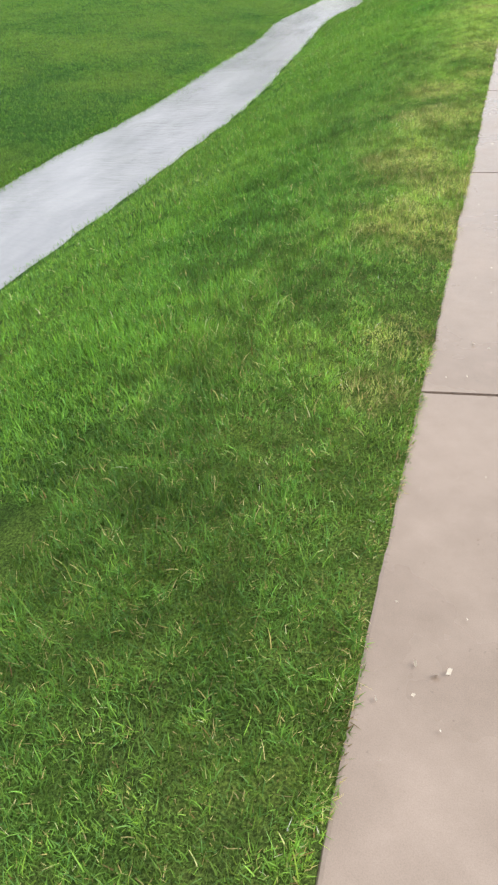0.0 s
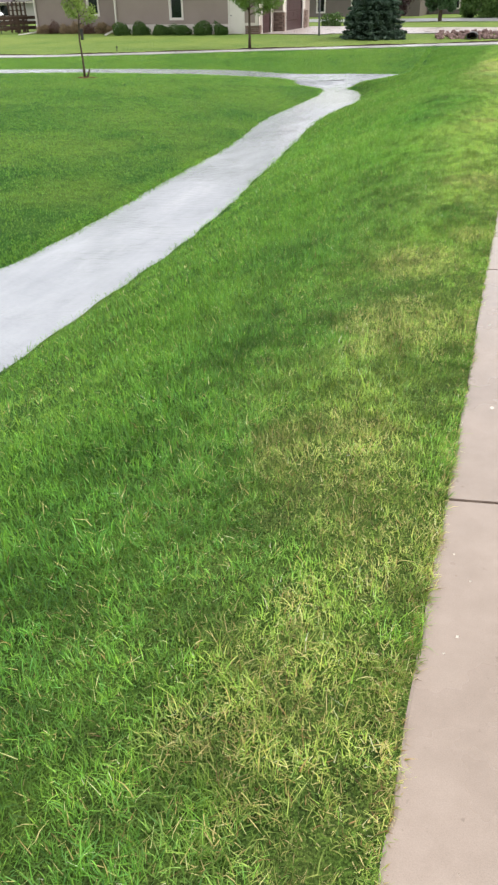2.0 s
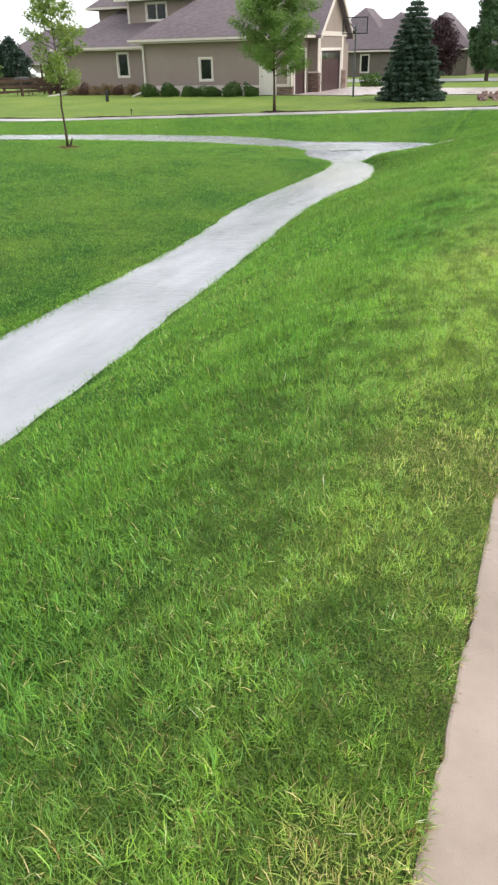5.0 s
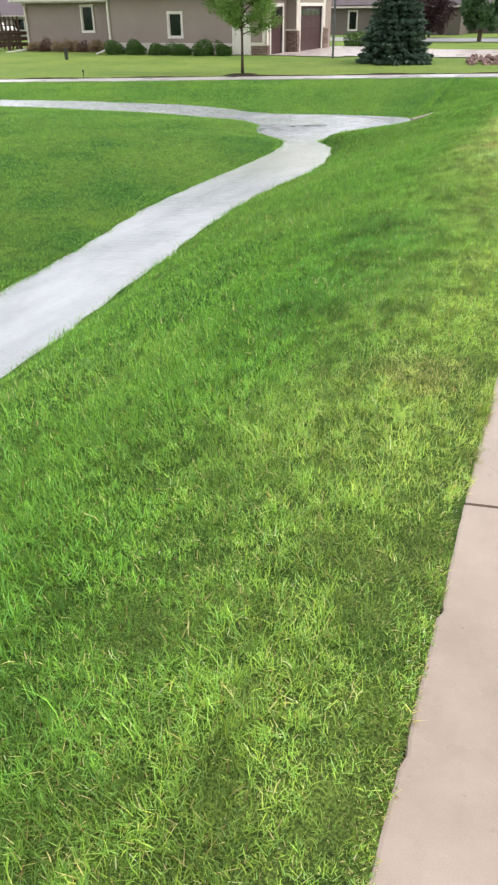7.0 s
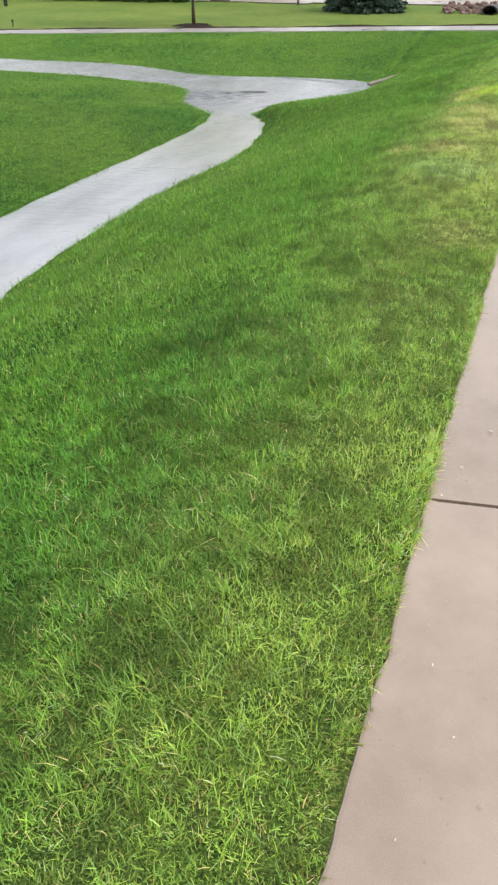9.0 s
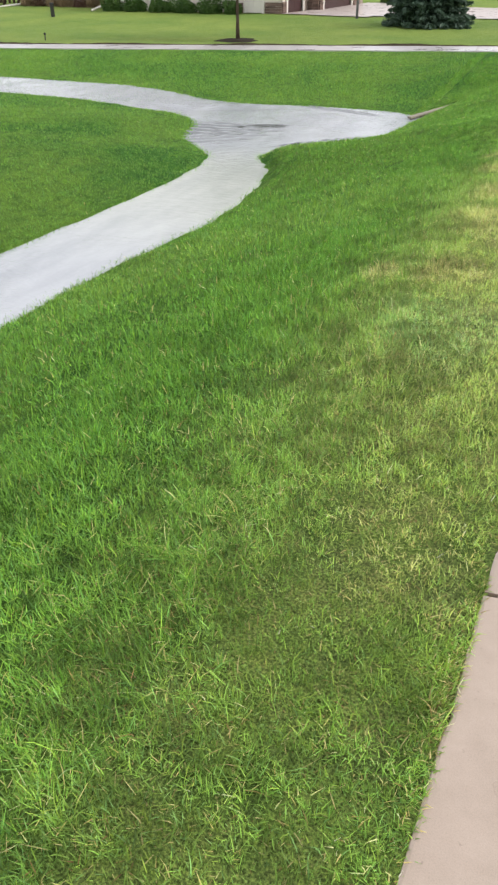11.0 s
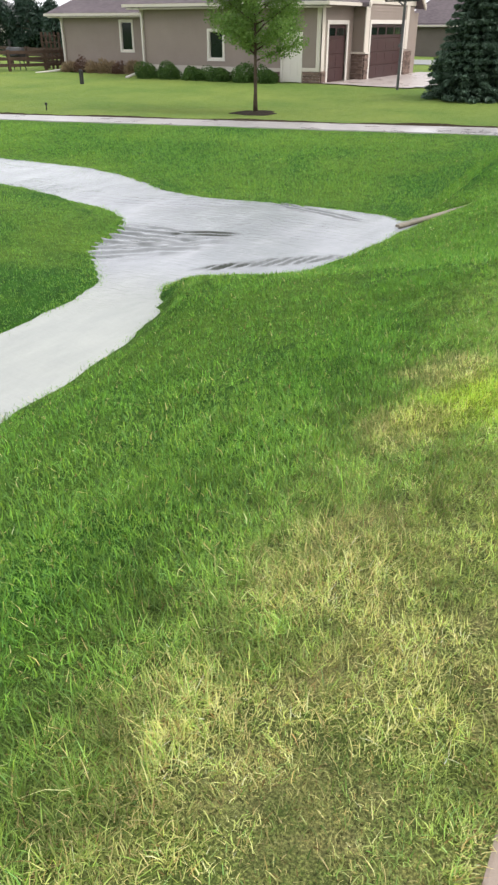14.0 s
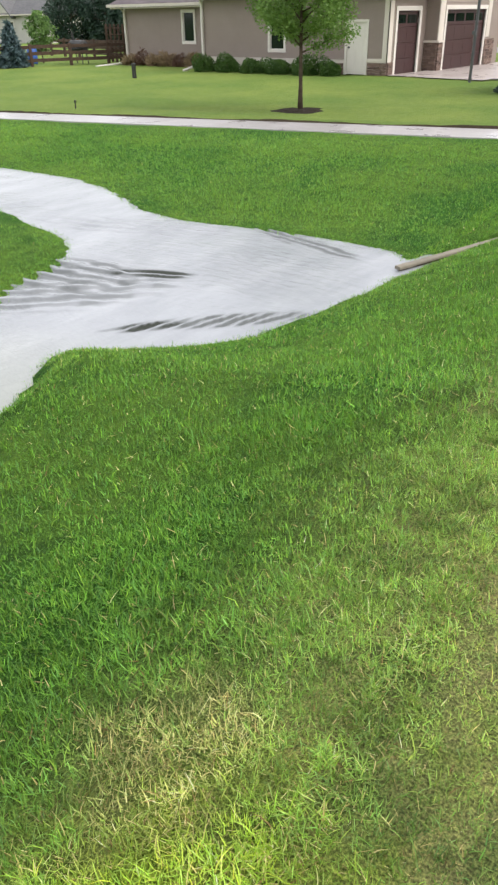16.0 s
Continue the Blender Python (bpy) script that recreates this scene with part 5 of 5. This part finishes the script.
conifer("blue_spruce", (-36.3, 46.2), 2.1, 0.85, 16, 14, M_BLUESPR, "small blue-grey spruce in the neighbouring yard", 21, needle=0.1)
leafy_tree("small_tree", (-38.4, 49.8), 2.7, 0.045, 0.2, 0.8, 0.1, 2600, M_BROAD, "small round green tree near the fence", 22)
full_tree("pine", (-59.5, 70.0), 4.6, 2.6, 0.13, 13000, M_PINE, "dark bushy pine behind the fence", 23, 0.05)
full_tree("pine", (-56.0, 71.0), 4.4, 2.3, 0.13, 13000, M_PINE, "dark bushy pine behind the fence", 24, 0.05)
full_tree("pine", (-53.6, 71.5), 3.9, 1.9, 0.13, 10000, M_PINE, "dark bushy pine behind the fence", 25, 0.05)
for i, (bx, br) in enumerate(((-24.75, 0.62), (-23.4, 0.66), (-22.0, 0.7), (-20.6, 0.68), (-19.15, 0.7), (-17.95, 0.5))):
    shrub("boxwood", (bx, 48.3), br * 0.76, 0.5 + 0.06 * math.sin(i * 2.1), M_SHRUB, 0.055, 3000, "rounded green boxwood against the house foundation", 30 + i, "foundation shrubs")
for i, bx in enumerate((-31.9, -31.0, -30.1, -29.2, -28.3, -27.3, -26.5)):
    tan = i % 3 != 1
    shrub("ornamental_grass" if tan else "barberry", (bx, 50.5), 0.42, 0.4 + 0.12 * (i % 2), M_TANGRASS if tan else M_BERBERIS, 0.045 if tan else 0.06, 900,
          "tan clump of ornamental grass at the wing wall" if tan else "reddish barberry at the wing wall", 50 + i, "wing wall plants", spiky=tan)
shrub("low_shrub", (-13.9, 60.6), 0.7, 0.7, M_SHRUB, 0.09, 1200, "low green shrub at the end of the garage", 61)
shrub("low_shrub", (-12.4, 61.0), 0.6, 0.6, M_SHRUB, 0.09, 1000, "low green shrub at the end of the garage", 62)


# ---- basketball hoop ----
def basketball_hoop(x, y):
    z = ground_at(x, y)
    t = thing("basketball_hoop", (x, y, z), "grey pole basketball hoop with clear framed backboard", "basketball hoop")
    part("pole", Build().tube([(x, y, z - 0.05), (x, y, z + 3.0), (x + 0.02, y - 0.1, z + 3.4)], [0.056, 0.054, 0.05], 10), M_GREYM, t)
    x0, x1, z0, z1, yy = x - 0.5, x + 0.85, z + 3.0, z + 3.78, y - 0.78
    for dx in (-0.12, 0.22):
        for dz in (0.0, 0.38):
            part("arm", Build().tube([(x + 0.02, y - 0.05, z + 2.85 + dz), (x + dx, yy + 0.02, z + 3.12 + dz)], [0.03, 0.03], 6), M_GREYM, t)
    fb = Build()
    for a in ((x0, x1, z0, z0 + 0.05), (x0, x1, z1 - 0.05, z1), (x0, x0 + 0.05, z0 + 0.05, z1 - 0.05), (x1 - 0.05, x1, z0 + 0.05, z1 - 0.05)):
        fb.box(a[0], a[1], yy - 0.03, yy + 0.03, a[2], a[3])
    bf = part("backboard_frame", fb, M_DARK, t)
    glass, gn, gp = base_mat("clear_board", 0.05, 0.5)
    gp.inputs["Base Color"].default_value = (0.9, 0.93, 0.95, 1)
    gp.inputs["Transmission Weight"].default_value = 1.0
    gp.inputs["IOR"].default_value = 1.1
    part("backboard", Build().box(x0 + 0.05, x1 - 0.05, yy - 0.006, yy + 0.006, z0 + 0.05, z1 - 0.05), glass, bf)
    rb = Build()
    rim = [(x + 0.17 + 0.23 * math.cos(a), yy - 0.32 + 0.23 * math.sin(a), z0 + 0.1) for a in (2 * math.pi * i / 16 for i in range(17))]
    rb.tube(rim, [0.012] * 17, 6)
    rb.box(x + 0.08, x + 0.26, yy - 0.1, yy - 0.03, z0 + 0.03, z0 + 0.16)
    part("rim", rb, M_DARK, t)
    part("crank_box", Build().box(x - 0.07, x + 0.07, y - 0.15, y - 0.07, z + 1.5, z + 1.62, 0.01), M_GREYM, t)


basketball_hoop(-11.65, 47.75)


# ---- small things on the lawns ----
def bollard(x, y):
    z = ground_at(x, y)
    t = thing("utility_post", (x, y, z), "short black utility post standing in the lawn", "post")
    part("post_body", Build().box(x - 0.065, x + 0.065, y - 0.065, y + 0.065, z - 0.05, z + 0.52, 0.015), M_DARK, t)
    part("cap", Build().box(x - 0.078, x + 0.078, y - 0.078, y + 0.078, z + 0.52, z + 0.58, 0.03), M_DARK, t)


bollard(-25.4, 44.4)


def stake(x, y):
    z = ground_at(x, y)
    t = thing("marker_stake", (x, y, z), "small dark marker stake in the verge", "stake")
    part("rod", Build().tube([(x, y, z - 0.03), (x + 0.02, y, z + 0.2)], [0.02, 0.016], 6), M_DARK, t)
    part("head", Build().box(x - 0.02, x + 0.045, y - 0.02, y + 0.02, z + 0.15, z + 0.22, 0.005), M_DARK, t)


stake(-18.2, 35.0)
stump = thing("broken_stick", (-12.62, 22.42, ground_at(-12.62, 22.42)), "short brown stick leaning beside the sapling", "stick")
part("twig", Build().tube([(-12.64, 22.4, ground_at(-12.64, 22.4) + 0.02), (-12.58, 22.4, ground_at(-12.6, 22.4) + 0.12), (-12.53, 22.4, ground_at(-12.53, 22.4) + 0.25)], [0.035, 0.028, 0.018], 6), M_BARK, stump)


def bin_barrel(x, y):
    z = ground_at(x, y)
    t = thing("barrel", (x, y, z), "blue plastic barrel beside the yard fence", "barrel")
    m = simple("blue_plastic", (0.02, 0.07, 0.3), (0.04, 0.12, 0.42), 4, 40, 0.4, 0.5, 0.05)
    prof = [(0.0, 0.25), (0.05, 0.27), (0.28, 0.28), (0.3, 0.295), (0.33, 0.28), (0.58, 0.28), (0.6, 0.295), (0.63, 0.28), (0.84, 0.27), (0.88, 0.25)]
    part("drum", Build().tube([(x, y, z + h) for h, r in prof], [r for h, r in prof], 16), m, t, smooth=True)
    part("lid", Build().tube([(x, y, z + 0.88), (x, y, z + 0.91)], [0.262, 0.255], 16), m, t)


bin_barrel(-38.15, 48.9)


# ---- concrete sill at the head of the swale ----
def sill():
    t = thing("culvert_sill", (-3.3, 27.5, -0.95), "weathered concrete sill over a dark washed-out gap", "culvert")
    b = Build()
    a, c = Vector((*SILL[0], -1.0)), Vector((*SILL[1], -0.965))
    side = Vector((c.y - a.y, a.x - c.x, 0)).normalized()
    n = 12
    for i in range(n + 1):
        p = a.lerp(c, i / n) + Vector((0, 0, 0.05))
        w = 0.04 + 0.005 * math.sin(i * 2.3)
        h = 0.032 + 0.004 * math.sin(i * 1.3)
        for k, dz in ((-w, -h), (-w, -0.008), (-w + 0.01, 0.004), (w - 0.01, 0.0), (w, -0.012), (w, -h)):
            q = p + side * k
            b.v.append((q.x, q.y, q.z + dz))
    for i in range(n):
        for k in range(6):
            r = (k + 1) % 6
            b.f.append((6 * i + k, 6 * i + 6 + k, 6 * i + 6 + r, 6 * i + r))
    b.f += [tuple(range(6)), tuple(range(6 * n + 5, 6 * n - 1, -1))]
    part("sill_slab", b, M_CURB, t)
    d = Build()
    for i in range(8):
        p, q = a.lerp(c, i / 8), a.lerp(c, (i + 1) / 8)
        k = side * 0.015
        d.face(p + k + Vector((0, 0, -0.14)), q + k + Vector((0, 0, -0.14)), q + k + Vector((0, 0, 0.012)), p + k + Vector((0, 0, 0.012)))
        d.face(p + k + Vector((0, 0, -0.1)), q + k + Vector((0, 0, -0.1)), q + side * 0.17 + Vector((0, 0, -0.07)), p + side * 0.17 + Vector((0, 0, -0.07)))
    part("gap_soil", d, M_SOIL, t, "dark wet soil under the sill")


sill()


# ---- stone headwall with a pipe under the drive ----
def headwall(x, y):
    z = ground_at(x, y)
    t = thing("stone_headwall", (x, y, z), "pinkish rubble headwall round a dark drain pipe", "headwall")
    rng = random.Random(17)
    m = vary(simple("pink_rubble", (0.16, 0.1, 0.09), (0.27, 0.185, 0.165), 5, 40, 0.85, 0.2, 0.5, 0.02), 0.25)
    meshes = []
    for k in range(5):
        bm = bmesh.new()
        bmesh.ops.create_icosphere(bm, subdivisions=1, radius=0.5)
        for v in bm.verts:
            v.co *= 1 + rng.uniform(-0.18, 0.18)
        me = bpy.data.meshes.new("rubble_stone")
        bm.to_mesh(me)
        bm.free()
        me.materials.append(m)
        meshes.append(me)
    for i in range(230):
        u, v = rng.uniform(-1.9, 3.4), rng.uniform(0, 1)
        if (u / 0.36) ** 2 + ((v - 0.15) / 0.5) ** 2 < 1:
            continue
        ob = part("rubble_stone", rng.choice(meshes), None, t)
        s = rng.uniform(0.12, 0.24)
        ob.matrix_basis = Matrix.Translation((x + u, y + 1.2 * v, z + 0.01 + 0.32 * v)) @ Euler((rng.random() * 3, rng.random() * 3, rng.random() * 3)).to_matrix().to_4x4() @ Matrix.Diagonal((s * 1.3, s, s * 0.7, 1))
    b = Build()
    for i in range(16):
        a, c = 2 * math.pi * i / 16, 2 * math.pi * (i + 1) / 16
        f = lambda w, r, yy: (x + r * math.cos(w), yy, z + 0.16 + r * math.sin(w) * 0.6)
        b.face(f(a, 0.3, y - 0.15), f(c, 0.3, y - 0.15), f(c, 0.26, y - 0.15), f(a, 0.26, y - 0.15))
        b.face(f(a, 0.26, y - 0.15), f(c, 0.26, y - 0.15), f(c, 0.26, y + 1.5), f(a, 0.26, y + 1.5))
        b.face(f(c, 0.3, y - 0.15), f(a, 0.3, y - 0.15), f(a, 0.3, y + 1.5), f(c, 0.3, y + 1.5))
    b.face(*[(x + 0.26 * math.cos(2 * math.pi * i / 16), y + 1.4, z + 0.16 + 0.156 * math.sin(2 * math.pi * i / 16)) for i in range(16)])
    part("pipe", b, M_DARK, t, "dark corrugated drain pipe")


headwall(-2.85, 45.6)


# ---- fence, smoker and car beyond the house ----
def fence(p, q, seed):
    rng = random.Random(seed)
    p, q = Vector(p), Vector(q)
    m = (p + q) / 2
    t = thing("rail_fence", (m.x, m.y, ground_at(m.x, m.y)), "weathered brown wooden rail fence beyond the lawn", "fence")
    n = int((q - p).length / 1.9)
    along = (q - p).normalized()
    turn = Matrix.Rotation(math.atan2(along.y, along.x), 4, "Z")
    post = Build().box(-0.07, 0.07, -0.07, 0.07, -0.05, 1.08, 0.02).mesh("post", M_WOOD)
    rail = Build().box(0.07, (q - p).length / n - 0.07, -0.03, 0.03, -0.08, 0.08, 0.01).mesh("rail", M_WOOD)
    for i in range(n + 1):
        c = p.lerp(q, i / n)
        z = ground_at(c.x, c.y)
        part("post", post, None, t).matrix_basis = Matrix.Translation((c.x, c.y, z)) @ turn
        for h in (0.3, 0.62, 0.94) if i < n else ():
            part("rail", rail, None, t).matrix_basis = Matrix.Translation((c.x, c.y, z + h)) @ turn


fence((-38.2, 41.0), (-33.6, 53.2), 3)
fence((-48.0, 57.0), (-33.6, 53.4), 5)


def smoker(x, y):
    z = ground_at(x, y)
    t = thing("barrel_smoker", (x, y, z), "black barrel smoker standing by the fence", "smoker")
    b = Build()
    b.tube([(x - 0.55, y, z + 0.85), (x - 0.5, y, z + 0.85), (x + 0.5, y, z + 0.85), (x + 0.55, y, z + 0.85)], [0.2, 0.32, 0.32, 0.2], 14)
    part("barrel", b, M_DARK, t)
    part("chimney", Build().tube([(x - 0.4, y, z + 1.1), (x - 0.4, y, z + 1.55)], [0.06, 0.06], 8), M_DARK, t)
    part("shelf", Build().box(x - 0.5, x + 0.5, y - 0.55, y - 0.3, z + 0.74, z + 0.78), M_DARK, t)
    for dx in (-0.42, 0.42):
        for dy in (-0.22, 0.22):
            part("leg", Build().tube([(x + dx * 1.15, y + dy, z - 0.02), (x + dx, y + dy * 0.6, z + 0.62)], [0.03, 0.03], 6), M_DARK, t)


smoker(-35.9, 50.4)


def car(x, y, m, label):
    """A parked estate car seen side-on."""
    z = ground_at(x, y) + 0.05
    t = thing("car", (x, y, z), label, "car")
    prof = [(-2.3, 0.35), (-2.35, 0.8), (-2.2, 0.98), (-1.9, 1.05), (1.2, 1.0), (2.15, 0.88), (2.35, 0.7), (2.35, 0.35)]
    b = Build()
    for s in (-0.9, 0.9):
        b.v += [(x + u, y + s, z + v) for u, v in prof]
    n = len(prof)
    b.f += [tuple(range(n - 1, -1, -1)), tuple(range(n, 2 * n))] + [(i, (i + 1) % n, n + (i + 1) % n, n + i) for i in range(n)]
    part("body", b, m, t)
    top = [(-2.05, 1.05), (-1.85, 1.6), (-1.5, 1.7), (0.1, 1.68), (0.5, 1.55), (1.15, 1.02)]
    b = Build()
    for s in (-0.72, 0.72):
        b.v += [(x + u, y + s, z + v) for u, v in top]
    n = len(top)
    b.f += [tuple(range(n - 1, -1, -1)), tuple(range(n, 2 * n))] + [(i, (i + 1) % n, n + (i + 1) % n, n + i) for i in range(n)]
    part("cabin", b, m, t)
    for a, c in ((-1.7, -0.75), (-0.65, 0.35)):
        part("side_window", Build().box(x + a, x + c, y - 0.735, y - 0.715, z + 1.1, z + 1.52), M_PANE, t)
    for dx in (-1.4, 1.45):
        for s in (-0.82, 0.82):
            w = part("wheel", Build().tube([(x + dx, y + s - 0.11, z + 0.33), (x + dx, y + s + 0.11, z + 0.33)], [0.36, 0.36], 18), M_DARK, t)
            part("rim", Build().tube([(x + dx, y + s - 0.115 * (1 if s < 0 else -1) - 0.01, z + 0.33), (x + dx, y + s - 0.115 * (1 if s < 0 else -1) + 0.01, z + 0.33)], [0.22, 0.22], 14), M_GREYM, w)


M_CARW = simple("white_car_paint", (0.68, 0.69, 0.7), (0.74, 0.75, 0.76), 0.5, 10, 0.25, 0.5, 0.0)
car(-54.3, 74.0, M_CARW, "white estate car parked beyond the fence")
planter = thing("wooden_trellis", (-35.2, 52.6, ground_at(-35.2, 52.6)), "reddish wooden garden trellis beside the fence", "trellis")
for k in range(5):
    px = -35.9 + 0.34 * k
    part("upright", Build().box(px - 0.05, px + 0.05, 52.55, 52.65, ground_at(px, 52.6) - 0.03, ground_at(px, 52.6) + 1.9), M_WOOD, planter)
for k in range(5):
    part("slat", Build().box(-35.95, -34.5, 52.53, 52.55, -0.4 + 0.32 * k, -0.34 + 0.32 * k), M_WOOD, planter)


# ---- footpath and pavement slabs ----
def footpath():
    fp = thing("footpath", (-10, 33.6, -0.66), "pale concrete footpath along the top of the bank", "footpath", kind="structure")
    c, s = math.cos(PATH_TURN), math.sin(PATH_TURN)
    me = Build().box(-0.756, 0.756, 0.0, 1.22, -0.1, 0.0, 0.006).mesh("slab", M_PATH)
    at = lambda u, v: (u * c - v * s, 34.0 + u * s + v * c)
    for i in range(-30, 16):
        x, y = at(1.52 * i, 0.0)
        z0, z1 = float(path_z(x - 0.76)), float(path_z(x + 0.76))
        ob = part("slab", me, None, fp)
        ob.matrix_basis = Matrix.Translation((x, y, (z0 + z1) / 2)) @ Matrix.Rotation(PATH_TURN, 4, "Z") @ Matrix.Rotation(-math.atan((z1 - z0) / 1.52), 4, "Y")
    # cut edge of turf standing above the far side
    b = Build()
    rng = random.Random(8)
    lip = [0.03 + 0.016 * math.sin(i * 0.37) + rng.uniform(-0.01, 0.012) for i in range(46 * 6 + 1)]
    for i in range(46 * 6):
        u, v = 1.52 * (i / 6 - 30), 1.52 * ((i + 1) / 6 - 30)
        p, q, r = [[(*at(w, k), float(path_z(at(w, k)[0]))) for w in (u, v)] for k in (1.235, 1.27, 1.5)]
        up = lambda t, h: (t[0], t[1], t[2] + h)
        b.face(up(p[0], -0.06), up(p[1], -0.06), up(q[1], lip[i + 1]), up(q[0], lip[i]))
        b.face(up(q[0], lip[i]), up(q[1], lip[i + 1]), up(r[1], -0.05), up(r[0], -0.05))
    part("soil_edge", b, M_SOIL, fp, "dark cut soil edge of the turf")


footpath()


def pavement():
    pv = thing("pavement", (1.2, 8, -0.05), "damp pinkish concrete pavement slabs with narrow joints", "pavement", kind="structure")
    rng = random.Random(2)
    joints = [-12.2, -9.75, -7.3, -4.85, -2.45, -0.05, 2.485, 4.83, 7.25, 9.65, 12.2, 14.7, 17.2, 19.6, 22.0, 24.45, 26.9, 29.3]
    skew = 0.17
    for k in range(len(joints) - 1):
        y0 = joints[k] + 0.004
        y1 = joints[k + 1] - 0.004
        dz = 0.0
        b = Build()
        n = 60
        chip = 0.0
        for i in range(n + 1):
            y = y0 + (y1 - y0) * i / n
            chip = rng.uniform(0.004, 0.013) if rng.random() < 0.1 else chip * 0.55
            x = 0.003 * math.sin(y * 2.3) + rng.uniform(-0.0015, 0.0015) + chip
            yc = min(max(y, y0 + 0.0035), y1 - 0.0035)
            e = yc + skew * 2.44
            b.v += [(x, y, -0.12 + dz), (x, y, -0.008 + dz), (x + 0.004, yc, -0.002 + dz), (x + 0.012, yc, dz), (2.44, e, dz), (2.44, y + skew * 2.44, -0.12 + dz)]
        for i in range(n):
            a, c = 6 * i, 6 * (i + 1)
            for s in range(5):
                b.f.append((a + s, a + s + 1, c + s + 1, c + s))
        e = 6 * n
        b.f += [(5, 4, 3, 2, 1, 0), tuple(range(e, e + 6))]
        part("slab", b, M_CONC, pv)
    # strip of bare soil between turf and slabs
    b = Build()
    for i in range(260):
        ya, yb = -3 + 0.1 * i, -2.9 + 0.1 * i
        wa, wb = 0.03 + 0.006 * math.sin(ya * 9), 0.03 + 0.006 * math.sin(yb * 9)
        b.face((0.014, ya, -0.018), (0.014, yb, -0.018), (-0.008, yb, -0.004), (-0.008, ya, -0.004))
        b.face((-0.008, ya, -0.004), (-0.008, yb, -0.004), (-wb, yb, -0.035), (-wa, ya, -0.035))
    part("soil_edge", b, M_SOIL, pv, "dark bare soil along the slab edge")
    # joint filling
    for y in joints[1:-1]:
        b = Build().box(0.01, 2.43, -0.006, 0.006, -0.1, -0.012)
        b.v = [(p[0], p[1] + y + skew * p[0], p[2]) for p in b.v]
        part("joint", b, M_SOIL, pv)


pavement()

# ---- pale flecks lying on the pavement ----
def flecks(count, seed):
    nr = np.random.RandomState(seed)
    pos = np.stack([nr.uniform(0.03, 1.6, count), nr.uniform(-3, 24, count), np.full(count, 0.008)], -1)
    size = 0.006 + 0.012 * nr.rand(count) ** 3
    m = leaf_material("pale_petal", (0.6, 0.52, 0.4), (0.8, 0.76, 0.68), 0.2)
    me = quad_mesh("petals", leaf_quads(pos, size, nr, 0.85, 1.3), m)
    tagged(new("petals", me), "scattered pale petal flecks on the pavement", "petals", kind="stuff")


flecks(900, 77)


# ---- yellow survey paint on the pavement ----
def paint_dash(x0, x1, y0, y1, wide, count, seed):
    """A rubbed dash of sprayed paint: what is left in the grain of the concrete, thickest round one spot."""
    rng = random.Random(seed)
    b = Build()
    thick = rng.uniform(0.35, 0.65)
    for i in range(count):
        spot = rng.random() < 0.45
        u = rng.gauss(thick, 0.1) if spot else rng.gauss(0.5, 0.4)
        v = rng.gauss(0, 0.5 if spot else 0.75)
        x, y = x0 + (x1 - x0) * u, y0 + (y1 - y0) * u + v * wide
        r = rng.uniform(0.0006, 0.0019) * math.exp(-0.5 * v * v)
        k, n = len(b.v), rng.randint(5, 7)
        long = rng.uniform(1.0, 2.4)
        for j in range(n):
            w = 2 * math.pi * j / n
            b.v.append((x + r * long * math.cos(w) * rng.uniform(0.6, 1.2), y + r * math.sin(w) * rng.uniform(0.6, 1.2), 0.0008 + 1e-6 * i))
        b.f.append(tuple(range(k, k + n)))
    return b


M_PAINT = vary(simple("worn_yellow_paint", (0.42, 0.32, 0.16), (0.58, 0.43, 0.16), 45, 160, 0.4, 0.5, 0.1, 0.001), 0.15, True)
mark = thing("paint_mark", (0.2, 10.5, 0.0), "worn yellow survey paint dashes across the pavement", "paint mark", kind="structure")
part("dash", paint_dash(0.03, 0.11, 10.492, 10.5, 0.014, 520, 1), M_PAINT, mark)
part("dash", paint_dash(0.1, 0.17, 10.498, 10.506, 0.011, 620, 2), M_PAINT, mark)
part("dash", paint_dash(0.24, 0.36, 10.5, 10.516, 0.01, 620, 3), M_PAINT, mark)
part("dash", paint_dash(0.4, 0.55, 10.522, 10.54, 0.009, 420, 4), M_PAINT, mark)

twig = thing("small_twig", (0.255, 10.62, 0.0), "short brown twig with pale husk lying on the pavement", "twig")
part("stem", Build().tube([(0.235, 10.585, 0.004), (0.245, 10.61, 0.006), (0.256, 10.622, 0.006), (0.268, 10.66, 0.005)], [0.0012, 0.0018, 0.0018, 0.0008], 6), M_BARK, twig)
part("side_stem", Build().tube([(0.246, 10.61, 0.006), (0.238, 10.6, 0.005), (0.232, 10.575, 0.004)], [0.0012, 0.001, 0.0006], 6), M_BARK, twig)
part("husk", quad_mesh("husk", leaf_quads(np.array([(0.275, 10.685, 0.006), (0.27, 10.675, 0.006)]), np.array([0.012, 0.009]), np.random.RandomState(3), 0.8, 1.5), leaf_material("pale_husk", (0.6, 0.52, 0.4), (0.75, 0.7, 0.6), 0.2)), None, twig, "pale dry husk")
